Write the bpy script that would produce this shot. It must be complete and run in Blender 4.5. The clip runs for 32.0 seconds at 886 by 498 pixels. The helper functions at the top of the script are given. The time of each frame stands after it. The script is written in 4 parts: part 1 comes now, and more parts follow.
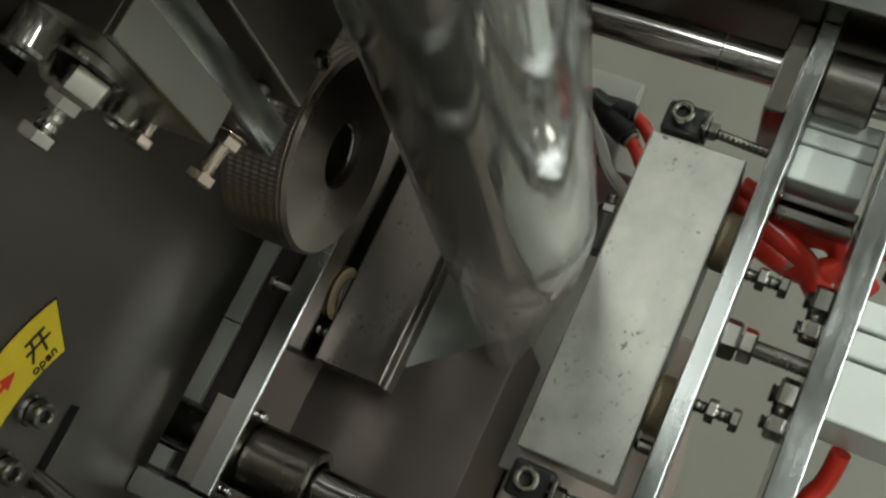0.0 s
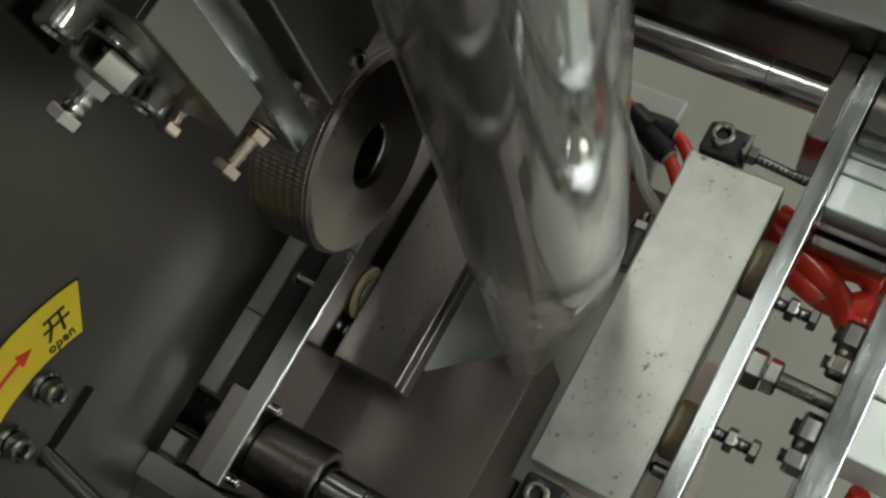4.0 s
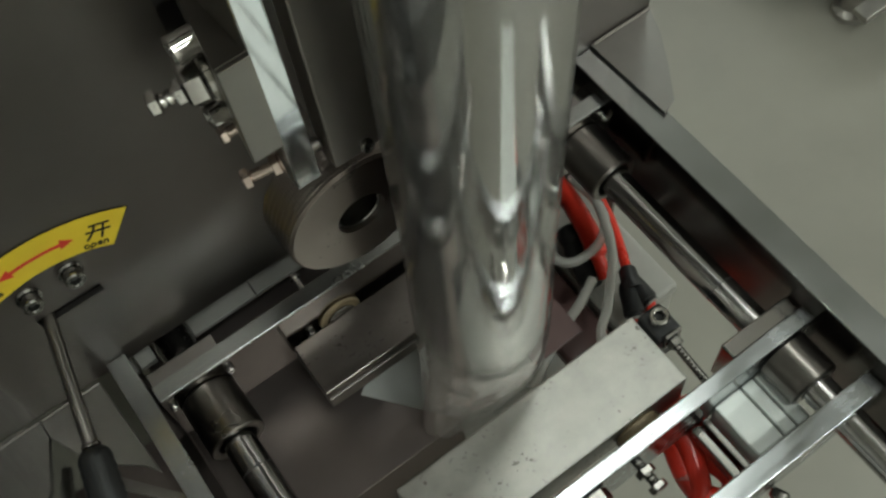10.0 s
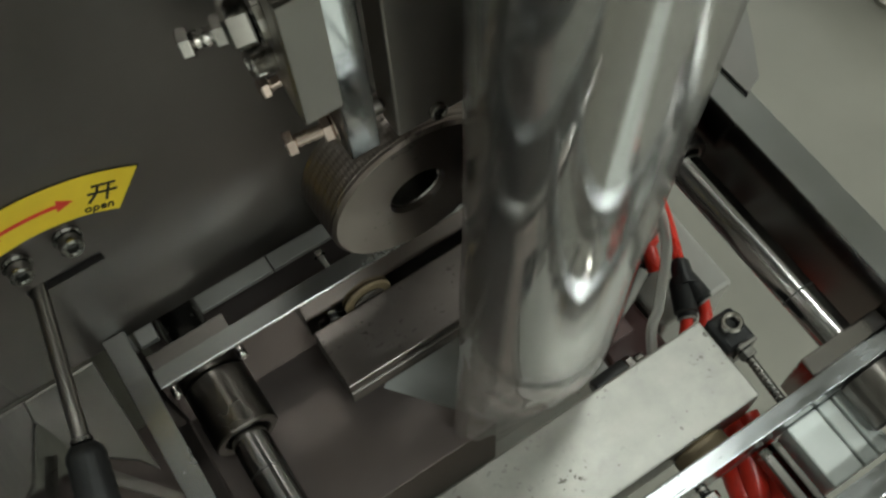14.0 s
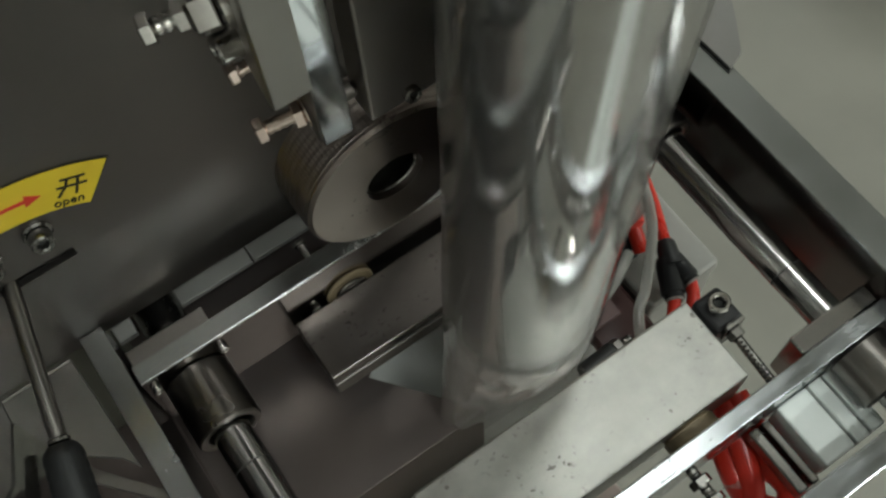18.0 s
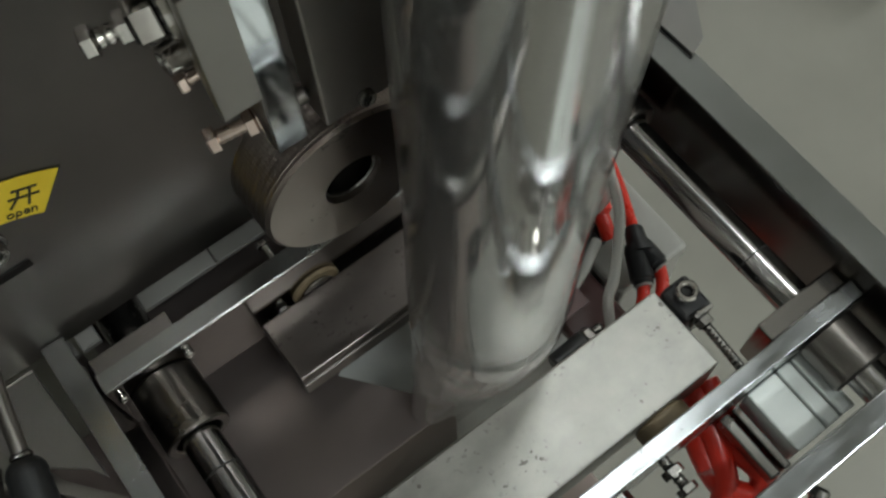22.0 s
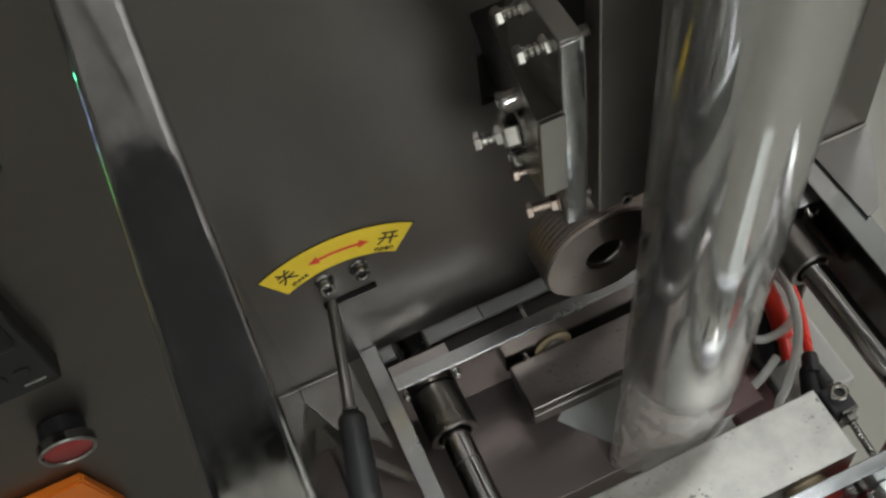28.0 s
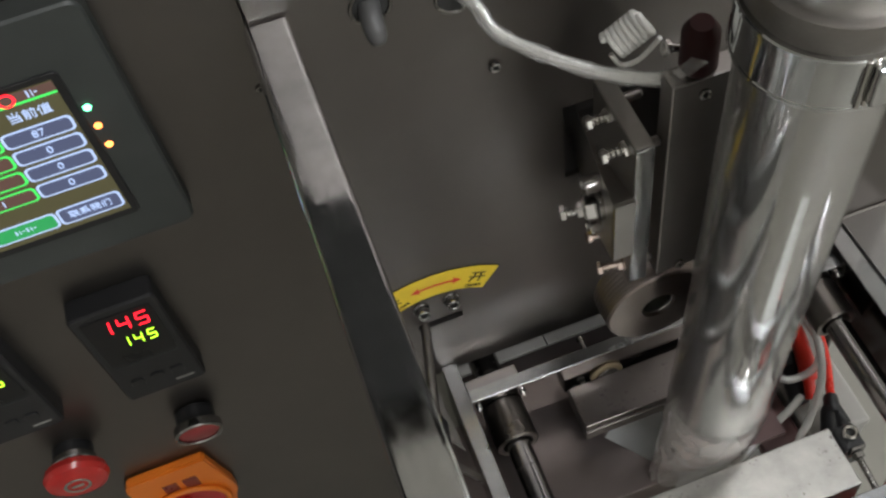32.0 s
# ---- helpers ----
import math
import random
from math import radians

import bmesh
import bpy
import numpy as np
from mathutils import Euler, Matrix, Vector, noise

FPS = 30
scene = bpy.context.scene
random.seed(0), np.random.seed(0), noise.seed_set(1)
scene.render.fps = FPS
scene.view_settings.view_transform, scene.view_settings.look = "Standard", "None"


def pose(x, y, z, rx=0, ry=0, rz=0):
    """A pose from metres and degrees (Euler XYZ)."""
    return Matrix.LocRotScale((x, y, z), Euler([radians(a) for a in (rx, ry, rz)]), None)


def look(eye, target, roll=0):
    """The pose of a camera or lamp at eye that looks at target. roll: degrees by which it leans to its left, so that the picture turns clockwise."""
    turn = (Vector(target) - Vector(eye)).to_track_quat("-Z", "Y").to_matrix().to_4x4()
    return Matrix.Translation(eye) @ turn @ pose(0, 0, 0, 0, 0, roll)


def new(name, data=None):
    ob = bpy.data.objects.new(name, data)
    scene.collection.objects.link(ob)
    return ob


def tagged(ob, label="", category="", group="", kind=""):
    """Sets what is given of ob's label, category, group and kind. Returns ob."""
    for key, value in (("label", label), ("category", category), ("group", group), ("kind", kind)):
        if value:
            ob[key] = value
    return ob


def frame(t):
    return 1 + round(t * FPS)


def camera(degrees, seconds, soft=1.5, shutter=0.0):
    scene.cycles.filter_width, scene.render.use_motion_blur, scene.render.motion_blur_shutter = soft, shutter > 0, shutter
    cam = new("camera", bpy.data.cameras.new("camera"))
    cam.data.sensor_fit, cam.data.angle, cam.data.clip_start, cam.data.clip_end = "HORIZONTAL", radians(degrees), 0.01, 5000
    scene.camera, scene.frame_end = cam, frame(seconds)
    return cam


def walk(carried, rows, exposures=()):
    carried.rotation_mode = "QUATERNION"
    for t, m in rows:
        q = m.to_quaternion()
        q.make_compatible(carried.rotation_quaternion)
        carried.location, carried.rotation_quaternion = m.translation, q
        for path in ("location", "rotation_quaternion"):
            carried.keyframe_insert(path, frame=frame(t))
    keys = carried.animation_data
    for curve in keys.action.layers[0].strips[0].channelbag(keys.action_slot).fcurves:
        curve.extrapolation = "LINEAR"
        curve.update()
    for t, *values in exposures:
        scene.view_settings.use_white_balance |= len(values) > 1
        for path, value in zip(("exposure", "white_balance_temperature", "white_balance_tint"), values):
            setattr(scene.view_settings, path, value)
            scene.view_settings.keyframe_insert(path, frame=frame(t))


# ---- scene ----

# ---- camera ----
cam = camera(46.02, 32.0, soft=2.5)
PATH = [
    (0, (0.07853, -0.20250, 0.41571), (0.19665, -0.05361, -0.04677), -28.27),
    (0.5, (0.07495, -0.19862, 0.40975), (0.18945, -0.04482, -0.05203), -30.30),
    (1, (0.07530, -0.19553, 0.40896), (0.18772, -0.04014, -0.05279), -30.58),
    (1.5, (0.07497, -0.19758, 0.41021), (0.18687, -0.04037, -0.05105), -30.11),
    (2, (0.07483, -0.19815, 0.41142), (0.18686, -0.03878, -0.04907), -30.31),
    (2.5, (0.07839, -0.19796, 0.40961), (0.19046, -0.03639, -0.05010), -29.60),
    (3, (0.08096, -0.19876, 0.40952), (0.19329, -0.03612, -0.04976), -29.29),
    (3.5, (0.08221, -0.19998, 0.41017), (0.19402, -0.03799, -0.04946), -28.30),
    (5.5, (0.08249, -0.20935, 0.42030), (0.19141, -0.03562, -0.03572), -25.50),
    (6, (0.08350, -0.20526, 0.42219), (0.19574, -0.01821, -0.02771), -21.61),
    (6.5, (0.08347, -0.20684, 0.42362), (0.19630, -0.00610, -0.02020), -21.49),
    (7, (0.07590, -0.21476, 0.42872), (0.18322, -0.00959, -0.01443), -21.92),
    (7.5, (0.07475, -0.22570, 0.43922), (0.18089, -0.02618, -0.00679), -20.29),
    (8, (0.07361, -0.23263, 0.44440), (0.17998, -0.03320, -0.00160), -18.61),
    (8.5, (0.06301, -0.23325, 0.45345), (0.17331, -0.03818, 0.00648), -17.75),
    (9, (0.05555, -0.24102, 0.47409), (0.17050, -0.05619, 0.02395), -13.72),
    (9.5, (0.06098, -0.25583, 0.48401), (0.17436, -0.06638, 0.03540), -9.90),
    (10, (0.09234, -0.26937, 0.49436), (0.20238, -0.06400, 0.05196), -8.93),
    (10.5, (0.09738, -0.27541, 0.48360), (0.19346, -0.05139, 0.04704), -7.47),
    (11, (0.10347, -0.27334, 0.48594), (0.19193, -0.04316, 0.05098), -9.59),
    (11.5, (0.09751, -0.27537, 0.49100), (0.18719, -0.04474, 0.05653), -8.34),
    (12, (0.09796, -0.28291, 0.49397), (0.19485, -0.05436, 0.05995), -6.49),
    (12.5, (0.09960, -0.28618, 0.49814), (0.20119, -0.05897, 0.06449), -5.56),
    (13, (0.09801, -0.27648, 0.48795), (0.19881, -0.05298, 0.05219), -5.73),
    (13.5, (0.09419, -0.24605, 0.45638), (0.19479, -0.04036, 0.01189), -6.64),
    (14, (0.08891, -0.22344, 0.44283), (0.19429, -0.03259, -0.00714), -4.95),
    (14.5, (0.08956, -0.22071, 0.43688), (0.19673, -0.04122, -0.01732), -3.97),
    (16.5, (0.09297, -0.22361, 0.43448), (0.19725, -0.04787, -0.02185), -4.41),
    (17, (0.09337, -0.22378, 0.43852), (0.19734, -0.04593, -0.01706), -4.73),
    (17.5, (0.09199, -0.22473, 0.43940), (0.19739, -0.04347, -0.01451), -4.80),
    (18, (0.09323, -0.22202, 0.43565), (0.19944, -0.03919, -0.01744), -5.26),
    (18.5, (0.09261, -0.21837, 0.43254), (0.20044, -0.03593, -0.02033), -5.09),
    (19, (0.09373, -0.21659, 0.43259), (0.20349, -0.03715, -0.02101), -4.48),
    (19.5, (0.09702, -0.21575, 0.43220), (0.20770, -0.03949, -0.02243), -4.02),
    (20, (0.09654, -0.21601, 0.42980), (0.20784, -0.04166, -0.02540), -3.40),
    (20.5, (0.09936, -0.21446, 0.43011), (0.20954, -0.04323, -0.02656), -3.81),
    (21, (0.09797, -0.21318, 0.42983), (0.20688, -0.04359, -0.02775), -4.23),
    (21.5, (0.09843, -0.21667, 0.43213), (0.20799, -0.04819, -0.02570), -4.26),
    (22, (0.10105, -0.21764, 0.43405), (0.21215, -0.04885, -0.02330), -4.10),
    (22.5, (0.10129, -0.21807, 0.43325), (0.21424, -0.04745, -0.02297), -3.70),
    (23, (0.09959, -0.21891, 0.43274), (0.21322, -0.04691, -0.02278), -3.85),
    (23.5, (0.09773, -0.22009, 0.43465), (0.21085, -0.04745, -0.02076), -3.85),
    (24, (0.09763, -0.22290, 0.43520), (0.20973, -0.04898, -0.01998), -4.19),
    (24.5, (0.09667, -0.22567, 0.43787), (0.20879, -0.05058, -0.01685), -4.13),
    (26.5, (0.06440, -0.27042, 0.50932), (0.15202, -0.04585, 0.07126), -9.83),
    (27, (0.04736, -0.28817, 0.52858), (0.12544, -0.04830, 0.09688), -10.46),
    (27.5, (0.03731, -0.30334, 0.54708), (0.10704, -0.04629, 0.12393), -11.80),
    (28, (0.03132, -0.30926, 0.56859), (0.09469, -0.03973, 0.15225), -12.66),
    (28.5, (0.02412, -0.32117, 0.58365), (0.07684, -0.05646, 0.16275), -13.02),
    (29, (0.01265, -0.32681, 0.61506), (0.06381, -0.06739, 0.19070), -12.59),
    (29.5, (0.00191, -0.33042, 0.63442), (0.05354, -0.07105, 0.21008), -11.20),
    (30, (0.00269, -0.33455, 0.65498), (0.05151, -0.07249, 0.23197), -11.34),
    (30.5, (-0.00374, -0.34822, 0.67083), (0.04134, -0.07774, 0.25273), -11.44),
    (31, (-0.00611, -0.34854, 0.67781), (0.03540, -0.07238, 0.26307), -11.67),
    (31.5, (-0.00056, -0.34391, 0.67486), (0.04198, -0.06522, 0.26192), -11.97),
    (32, (0.00430, -0.34395, 0.67566), (0.04860, -0.06603, 0.26238), -12.28),
]
walk(cam, [(t, look(eye, target, roll)) for t, eye, target, roll in PATH],
     exposures=[(0, 0.35, 6330, 5), (8, 0.52, 6280, 6), (14, 0.54, 6230, 7), (24.5, 0.45, 6050, 13), (27.5, 0.84, 6080, 16), (32, 0.86, 6150, 20)])

# ---- room light ----
world = bpy.data.worlds.new("room_air")
scene.world = world
world.use_nodes = True
world.node_tree.nodes["Background"].inputs[0].default_value = (0.9, 0.95, 1.0, 1)
world.node_tree.nodes["Background"].inputs[1].default_value = 0.03
scene.view_settings.exposure = 0.0

# ---- materials ----


def material(name):
    m = bpy.data.materials.new(name)
    m.use_nodes = True
    nt = m.node_tree
    return m, nt, nt.nodes["Principled BSDF"]


def link_noise(nt, scale, detail=4.0, stretch=(1, 1, 1), rough=0.6):
    tc = nt.nodes.new("ShaderNodeTexCoord")
    mp = nt.nodes.new("ShaderNodeMapping")
    mp.inputs["Scale"].default_value = stretch
    nz = nt.nodes.new("ShaderNodeTexNoise")
    nz.inputs["Scale"].default_value = scale
    nz.inputs["Detail"].default_value = detail
    nz.inputs["Roughness"].default_value = rough
    nt.links.new(tc.outputs["Object"], mp.inputs["Vector"])
    nt.links.new(mp.outputs["Vector"], nz.inputs["Vector"])
    return nz


def ramp(nt, src, lo, hi, a=0.3, b=0.7):
    r = nt.nodes.new("ShaderNodeMapRange")
    r.inputs["From Min"].default_value = a
    r.inputs["From Max"].default_value = b
    r.inputs["To Min"].default_value = lo
    r.inputs["To Max"].default_value = hi
    nt.links.new(src, r.inputs["Value"])
    return r.outputs["Result"]


def tint(nt, src, c0, c1, a=0.3, b=0.7):
    r = nt.nodes.new("ShaderNodeValToRGB")
    r.color_ramp.elements[0].position, r.color_ramp.elements[1].position = a, b
    r.color_ramp.elements[0].color, r.color_ramp.elements[1].color = (*c0, 1), (*c1, 1)
    nt.links.new(src, r.inputs["Fac"])
    return r.outputs["Color"]


def bump(nt, src, strength, dist, bsdf):
    b = nt.nodes.new("ShaderNodeBump")
    b.inputs["Strength"].default_value = strength
    b.inputs["Distance"].default_value = dist
    nt.links.new(src, b.inputs["Height"])
    nt.links.new(b.outputs["Normal"], bsdf.inputs["Normal"])


def metal(name, c0, c1, r0, r1, grain=(1, 1, 1), gscale=400.0, bumps=0.05, blotch=14.0, fine=0.06):
    """Steel: blotches in colour and gloss, and a fine grain that may run one way."""
    m, nt, p = material(name)
    p.inputs["Metallic"].default_value = 1.0
    big = link_noise(nt, blotch, 5.0)
    small = link_noise(nt, gscale, 3.0, grain)
    nt.links.new(tint(nt, big.outputs["Fac"], c0, c1), p.inputs["Base Color"])
    add = nt.nodes.new("ShaderNodeMath")
    add.operation = "ADD"
    nt.links.new(ramp(nt, big.outputs["Fac"], r0, r1), add.inputs[0])
    nt.links.new(ramp(nt, small.outputs["Fac"], -fine, fine), add.inputs[1])
    nt.links.new(add.outputs[0], p.inputs["Roughness"])
    bump(nt, small.outputs["Fac"], bumps, 0.0004, p)
    return m


def paint(name, c0, c1, rough=0.5, scale=30.0, bumps=0.08, bscale=300.0, spec=0.5):
    """Paint, plastic, rubber: two close colours in blotches and a fine relief."""
    m, nt, p = material(name)
    big = link_noise(nt, scale, 5.0)
    small = link_noise(nt, bscale, 3.0)
    nt.links.new(tint(nt, big.outputs["Fac"], c0, c1), p.inputs["Base Color"])
    nt.links.new(ramp(nt, big.outputs["Fac"], rough * 0.85, min(1.0, rough * 1.15)), p.inputs["Roughness"])
    p.inputs["Specular IOR Level"].default_value = spec
    bump(nt, small.outputs["Fac"], bumps, 0.0005, p)
    return m


def glow(name, colour, strength):
    m, nt, p = material(name)
    p.inputs["Base Color"].default_value = (*[c * 0.3 for c in colour], 1)
    p.inputs["Emission Color"].default_value = (*colour, 1)
    p.inputs["Emission Strength"].default_value = strength
    return m


BRUSHED = metal("brushed_stainless", (0.152, 0.139, 0.130), (0.186, 0.171, 0.159), 0.36, 0.42, (1, 1, 0.04), 900.0, 0.0, 7.0, 0.004)
POLISHED = metal("polished_steel", (0.29, 0.302, 0.31), (0.39, 0.402, 0.41), 0.14, 0.30, (0.12, 1, 1), 300.0, 0.0, 30.0, 0.06)
MIRROR = metal("scratched_mirror_steel", (0.60, 0.606, 0.612), (0.82, 0.826, 0.832), 0.05, 0.15, (1, 0.25, 1), 220.0, 0.0, 55.0, 0.05)
DARKMIRROR = metal("dark_face_steel", (0.21, 0.20, 0.188), (0.32, 0.30, 0.285), 0.12, 0.22, (1, 1, 1), 200.0, 0.0, 9.0, 0.01)
DARKPLATE = metal("darker_side_plate", (0.085, 0.078, 0.072), (0.125, 0.116, 0.108), 0.14, 0.24, (1, 1, 1), 200.0, 0.0, 9.0, 0.01)
SATIN = metal("pale_plate_edge", (0.30, 0.308, 0.306), (0.37, 0.378, 0.374), 0.20, 0.28, (1, 1, 1), 300.0, 0.0, 18.0, 0.01)
GROUND = metal("ground_steel", (0.34, 0.336, 0.312), (0.50, 0.492, 0.457), 0.36, 0.48, (0.06, 1, 1), 450.0, 0.0, 42.0, 0.035)


def pitted(mat, scale, low, dark):
    """Dark pits and stains on a worn steel face."""
    nt = mat.node_tree
    p = nt.nodes["Principled BSDF"]
    base = p.inputs["Base Color"].links[0].from_socket
    spots = link_noise(nt, scale, 2.0, (1, 1, 1), 0.4)
    patch = link_noise(nt, scale * 0.12, 3.0)
    mul = nt.nodes.new("ShaderNodeMath")
    mul.operation = "MULTIPLY"
    nt.links.new(ramp(nt, spots.outputs["Fac"], 0, 1, low, low + 0.07), mul.inputs[0])
    nt.links.new(ramp(nt, patch.outputs["Fac"], 0, 1, 0.48, 0.62), mul.inputs[1])
    mix = nt.nodes.new("ShaderNodeMix")
    mix.data_type = "RGBA"
    nt.links.new(mul.outputs[0], mix.inputs["Factor"])
    nt.links.new(base, mix.inputs["A"])
    mix.inputs["B"].default_value = (*dark, 1)
    nt.links.new(mix.outputs["Result"], p.inputs["Base Color"])


pitted(GROUND, 420.0, 0.61, (0.13, 0.12, 0.105))
# ground steel of the back jaw, coloured darker for the shade it lies in
SHADEDJAW = metal("shaded_ground_steel", (0.162, 0.142, 0.132), (0.212, 0.188, 0.176), 0.30, 0.42, (0.1, 1, 1), 600.0, 0.03, 25.0, 0.04)
pitted(SHADEDJAW, 420.0, 0.61, (0.09, 0.08, 0.072))
EDGEMIRROR = metal("bright_ground_edge", (0.50, 0.51, 0.51), (0.66, 0.67, 0.67), 0.03, 0.12, (1, 1, 0.1), 300.0, 0.0, 30.0, 0.01)
CHROME = metal("hard_chrome", (0.324, 0.317, 0.310), (0.396, 0.387, 0.378), 0.13, 0.19, (1, 0.1, 1), 300.0, 0.0, 6.0, 0.0)
DARKSTEEL = metal("dark_steel", (0.20, 0.185, 0.17), (0.30, 0.28, 0.26), 0.25, 0.4, (1, 1, 1), 350.0, 0.02, 25.0, 0.02)
DARKSTEEL2 = metal("plate_steel", (0.265, 0.250, 0.230), (0.330, 0.311, 0.288), 0.30, 0.38, (1, 1, 0.1), 350.0, 0.0, 12.0, 0.01)
GUIDESTEEL = metal("guide_plate_steel", (0.37, 0.345, 0.325), (0.45, 0.425, 0.40), 0.34, 0.42, (1, 1, 0.1), 350.0, 0.0, 12.0, 0.01)
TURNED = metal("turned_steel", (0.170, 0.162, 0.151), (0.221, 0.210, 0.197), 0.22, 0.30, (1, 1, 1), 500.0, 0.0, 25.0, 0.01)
BUSH = metal("oiled_turned_steel", (0.158, 0.145, 0.133), (0.198, 0.183, 0.168), 0.25, 0.33, (1, 1, 1), 300.0, 0.0, 8.0, 0.0)
COPPER = metal("copper_toned_zinc", (0.60, 0.49, 0.44), (0.72, 0.60, 0.54), 0.12, 0.22, (1, 1, 1), 600.0, 0.0, 120.0, 0.02)
ZINC = metal("zinc_bolt", (0.46, 0.44, 0.42), (0.60, 0.58, 0.55), 0.08, 0.18, (1, 1, 1), 600.0, 0.0, 120.0, 0.02)
ALU = paint("anodised_aluminium", (0.74, 0.78, 0.75), (0.82, 0.85, 0.82), 0.35, 40.0, 0.03, 500.0)
BLACK = paint("black_plastic", (0.014, 0.014, 0.0145), (0.022, 0.022, 0.023), 0.35, 30.0, 0.05, 300.0, 0.3)
RUBBER = paint("black_rubber_grip", (0.008, 0.008, 0.008), (0.014, 0.014, 0.014), 0.45, 30.0, 0.08, 300.0, 0.35)
# near-black for joint lines and for the shade in sockets, slots and holes
VOID = paint("joint_and_hole_shade", (0.02, 0.02, 0.019), (0.03, 0.03, 0.028), 0.8)
RED = paint("red_hose", (0.55, 0.025, 0.012), (0.68, 0.04, 0.02), 0.3)
YELLOW = paint("yellow_sticker", (0.62, 0.45, 0.02), (0.70, 0.52, 0.03), 0.4, 60.0, 0.02)
INKRED = paint("red_ink", (0.55, 0.03, 0.02), (0.6, 0.04, 0.025), 0.4)
INK = paint("black_ink", (0.01, 0.01, 0.01), (0.015, 0.015, 0.012), 0.5)
ORANGE = paint("orange_plastic", (0.72, 0.17, 0.01), (0.8, 0.21, 0.015), 0.35)
BAKELITE = paint("tan_insulator", (0.19, 0.145, 0.085), (0.26, 0.20, 0.12), 0.6)
FLOORMAT = paint("floor_paint", (0.20, 0.191, 0.163), (0.255, 0.245, 0.208), 0.45, 3.0, 0.05, 60.0)
WALLMAT = paint("wall_paint", (0.72, 0.71, 0.67), (0.80, 0.79, 0.75), 0.8, 2.0, 0.05, 80.0)
DULL = metal("dull_jaw_steel", (0.216, 0.198, 0.184), (0.272, 0.252, 0.232), 0.45, 0.55, (0.1, 1, 1), 600.0, 0.0, 25.0, 0.04)
STEELTUBE = metal("polished_round_tube", (0.85, 0.838, 0.82), (0.91, 0.897, 0.88), 0.03, 0.055, (1, 1, 0.02), 260.0, 0.0, 10.0, 0.01)


def round_brushed(mat, share, rough, axis="Z"):
    """Polishing marks that run round an axis: part of the shine draws out across them."""
    nt = mat.node_tree
    p = nt.nodes["Principled BSDF"]
    q = nt.nodes.new("ShaderNodeBsdfPrincipled")
    q.inputs["Metallic"].default_value = 1.0
    q.inputs["Roughness"].default_value = rough
    q.inputs["Anisotropic"].default_value = 0.95
    q.inputs["Anisotropic Rotation"].default_value = 0.25
    t = nt.nodes.new("ShaderNodeTangent")
    t.direction_type, t.axis = "RADIAL", axis
    nt.links.new(t.outputs["Tangent"], q.inputs["Tangent"])
    nt.links.new(p.inputs["Base Color"].links[0].from_socket, q.inputs["Base Color"])
    mix = nt.nodes.new("ShaderNodeMixShader")
    mix.inputs["Fac"].default_value = share
    nt.links.new(p.outputs[0], mix.inputs[1])
    nt.links.new(q.outputs[0], mix.inputs[2])
    nt.links.new(mix.outputs[0], nt.nodes["Material Output"].inputs["Surface"])


round_brushed(STEELTUBE, 0.26, 0.27)
CHUTE = metal("chute_sheet", (0.164, 0.137, 0.128), (0.211, 0.179, 0.168), 0.42, 0.52, (1, 1, 1), 300.0, 0.0, 9.0, 0.01)
DARKFRONT = paint("dark_grey_front", (0.02, 0.02, 0.019), (0.028, 0.028, 0.026), 0.85, 30.0, 0.05, 300.0, 0.1)
BEAMGREY = paint("grey_painted_steel", (0.22, 0.212, 0.198), (0.28, 0.27, 0.252), 0.45, 20.0, 0.05, 300.0)
GREYBOX = paint("grey_plastic", (0.27, 0.265, 0.24), (0.33, 0.325, 0.30), 0.35)
WHITEPVC = paint("milky_tubing", (0.66, 0.65, 0.61), (0.74, 0.73, 0.69), 0.3)
DARKRED = paint("dark_red_rubber", (0.022, 0.004, 0.004), (0.03, 0.006, 0.005), 0.6, 30.0, 0.08, 300.0, 0.2)
SMOKED = paint("smoked_window", (0.008, 0.008, 0.008), (0.012, 0.012, 0.012), 0.3, 30.0, 0.0, 300.0, 0.25)
CHARCOAL = paint("charcoal_bezel", (0.032, 0.037, 0.035), (0.045, 0.05, 0.047), 0.4)
SCREENBACK = glow("screen_olive", (0.13, 0.12, 0.05), 0.28)
SCREENGREEN = glow("screen_green", (0.05, 0.9, 0.12), 0.6)
SCREENWHITE = glow("screen_white", (0.55, 0.72, 1.0), 0.5)
SCREENDARK = glow("screen_slate", (0.07, 0.085, 0.14), 0.6)
SCREENBROWN = glow("screen_brown", (0.10, 0.055, 0.04), 0.6)
SCREENKEY = glow("screen_key_green", (0.02, 0.28, 0.07), 0.7)
SEGRED = glow("red_digits", (1.0, 0.012, 0.02), 2.0)
SEGGREEN = glow("green_digits", (0.42, 1.0, 0.02), 1.8)
LEDGREEN = glow("green_led", (0.1, 1.0, 0.35), 6.0)
LEDORANGE = glow("orange_led", (1.0, 0.28, 0.05), 3.0)


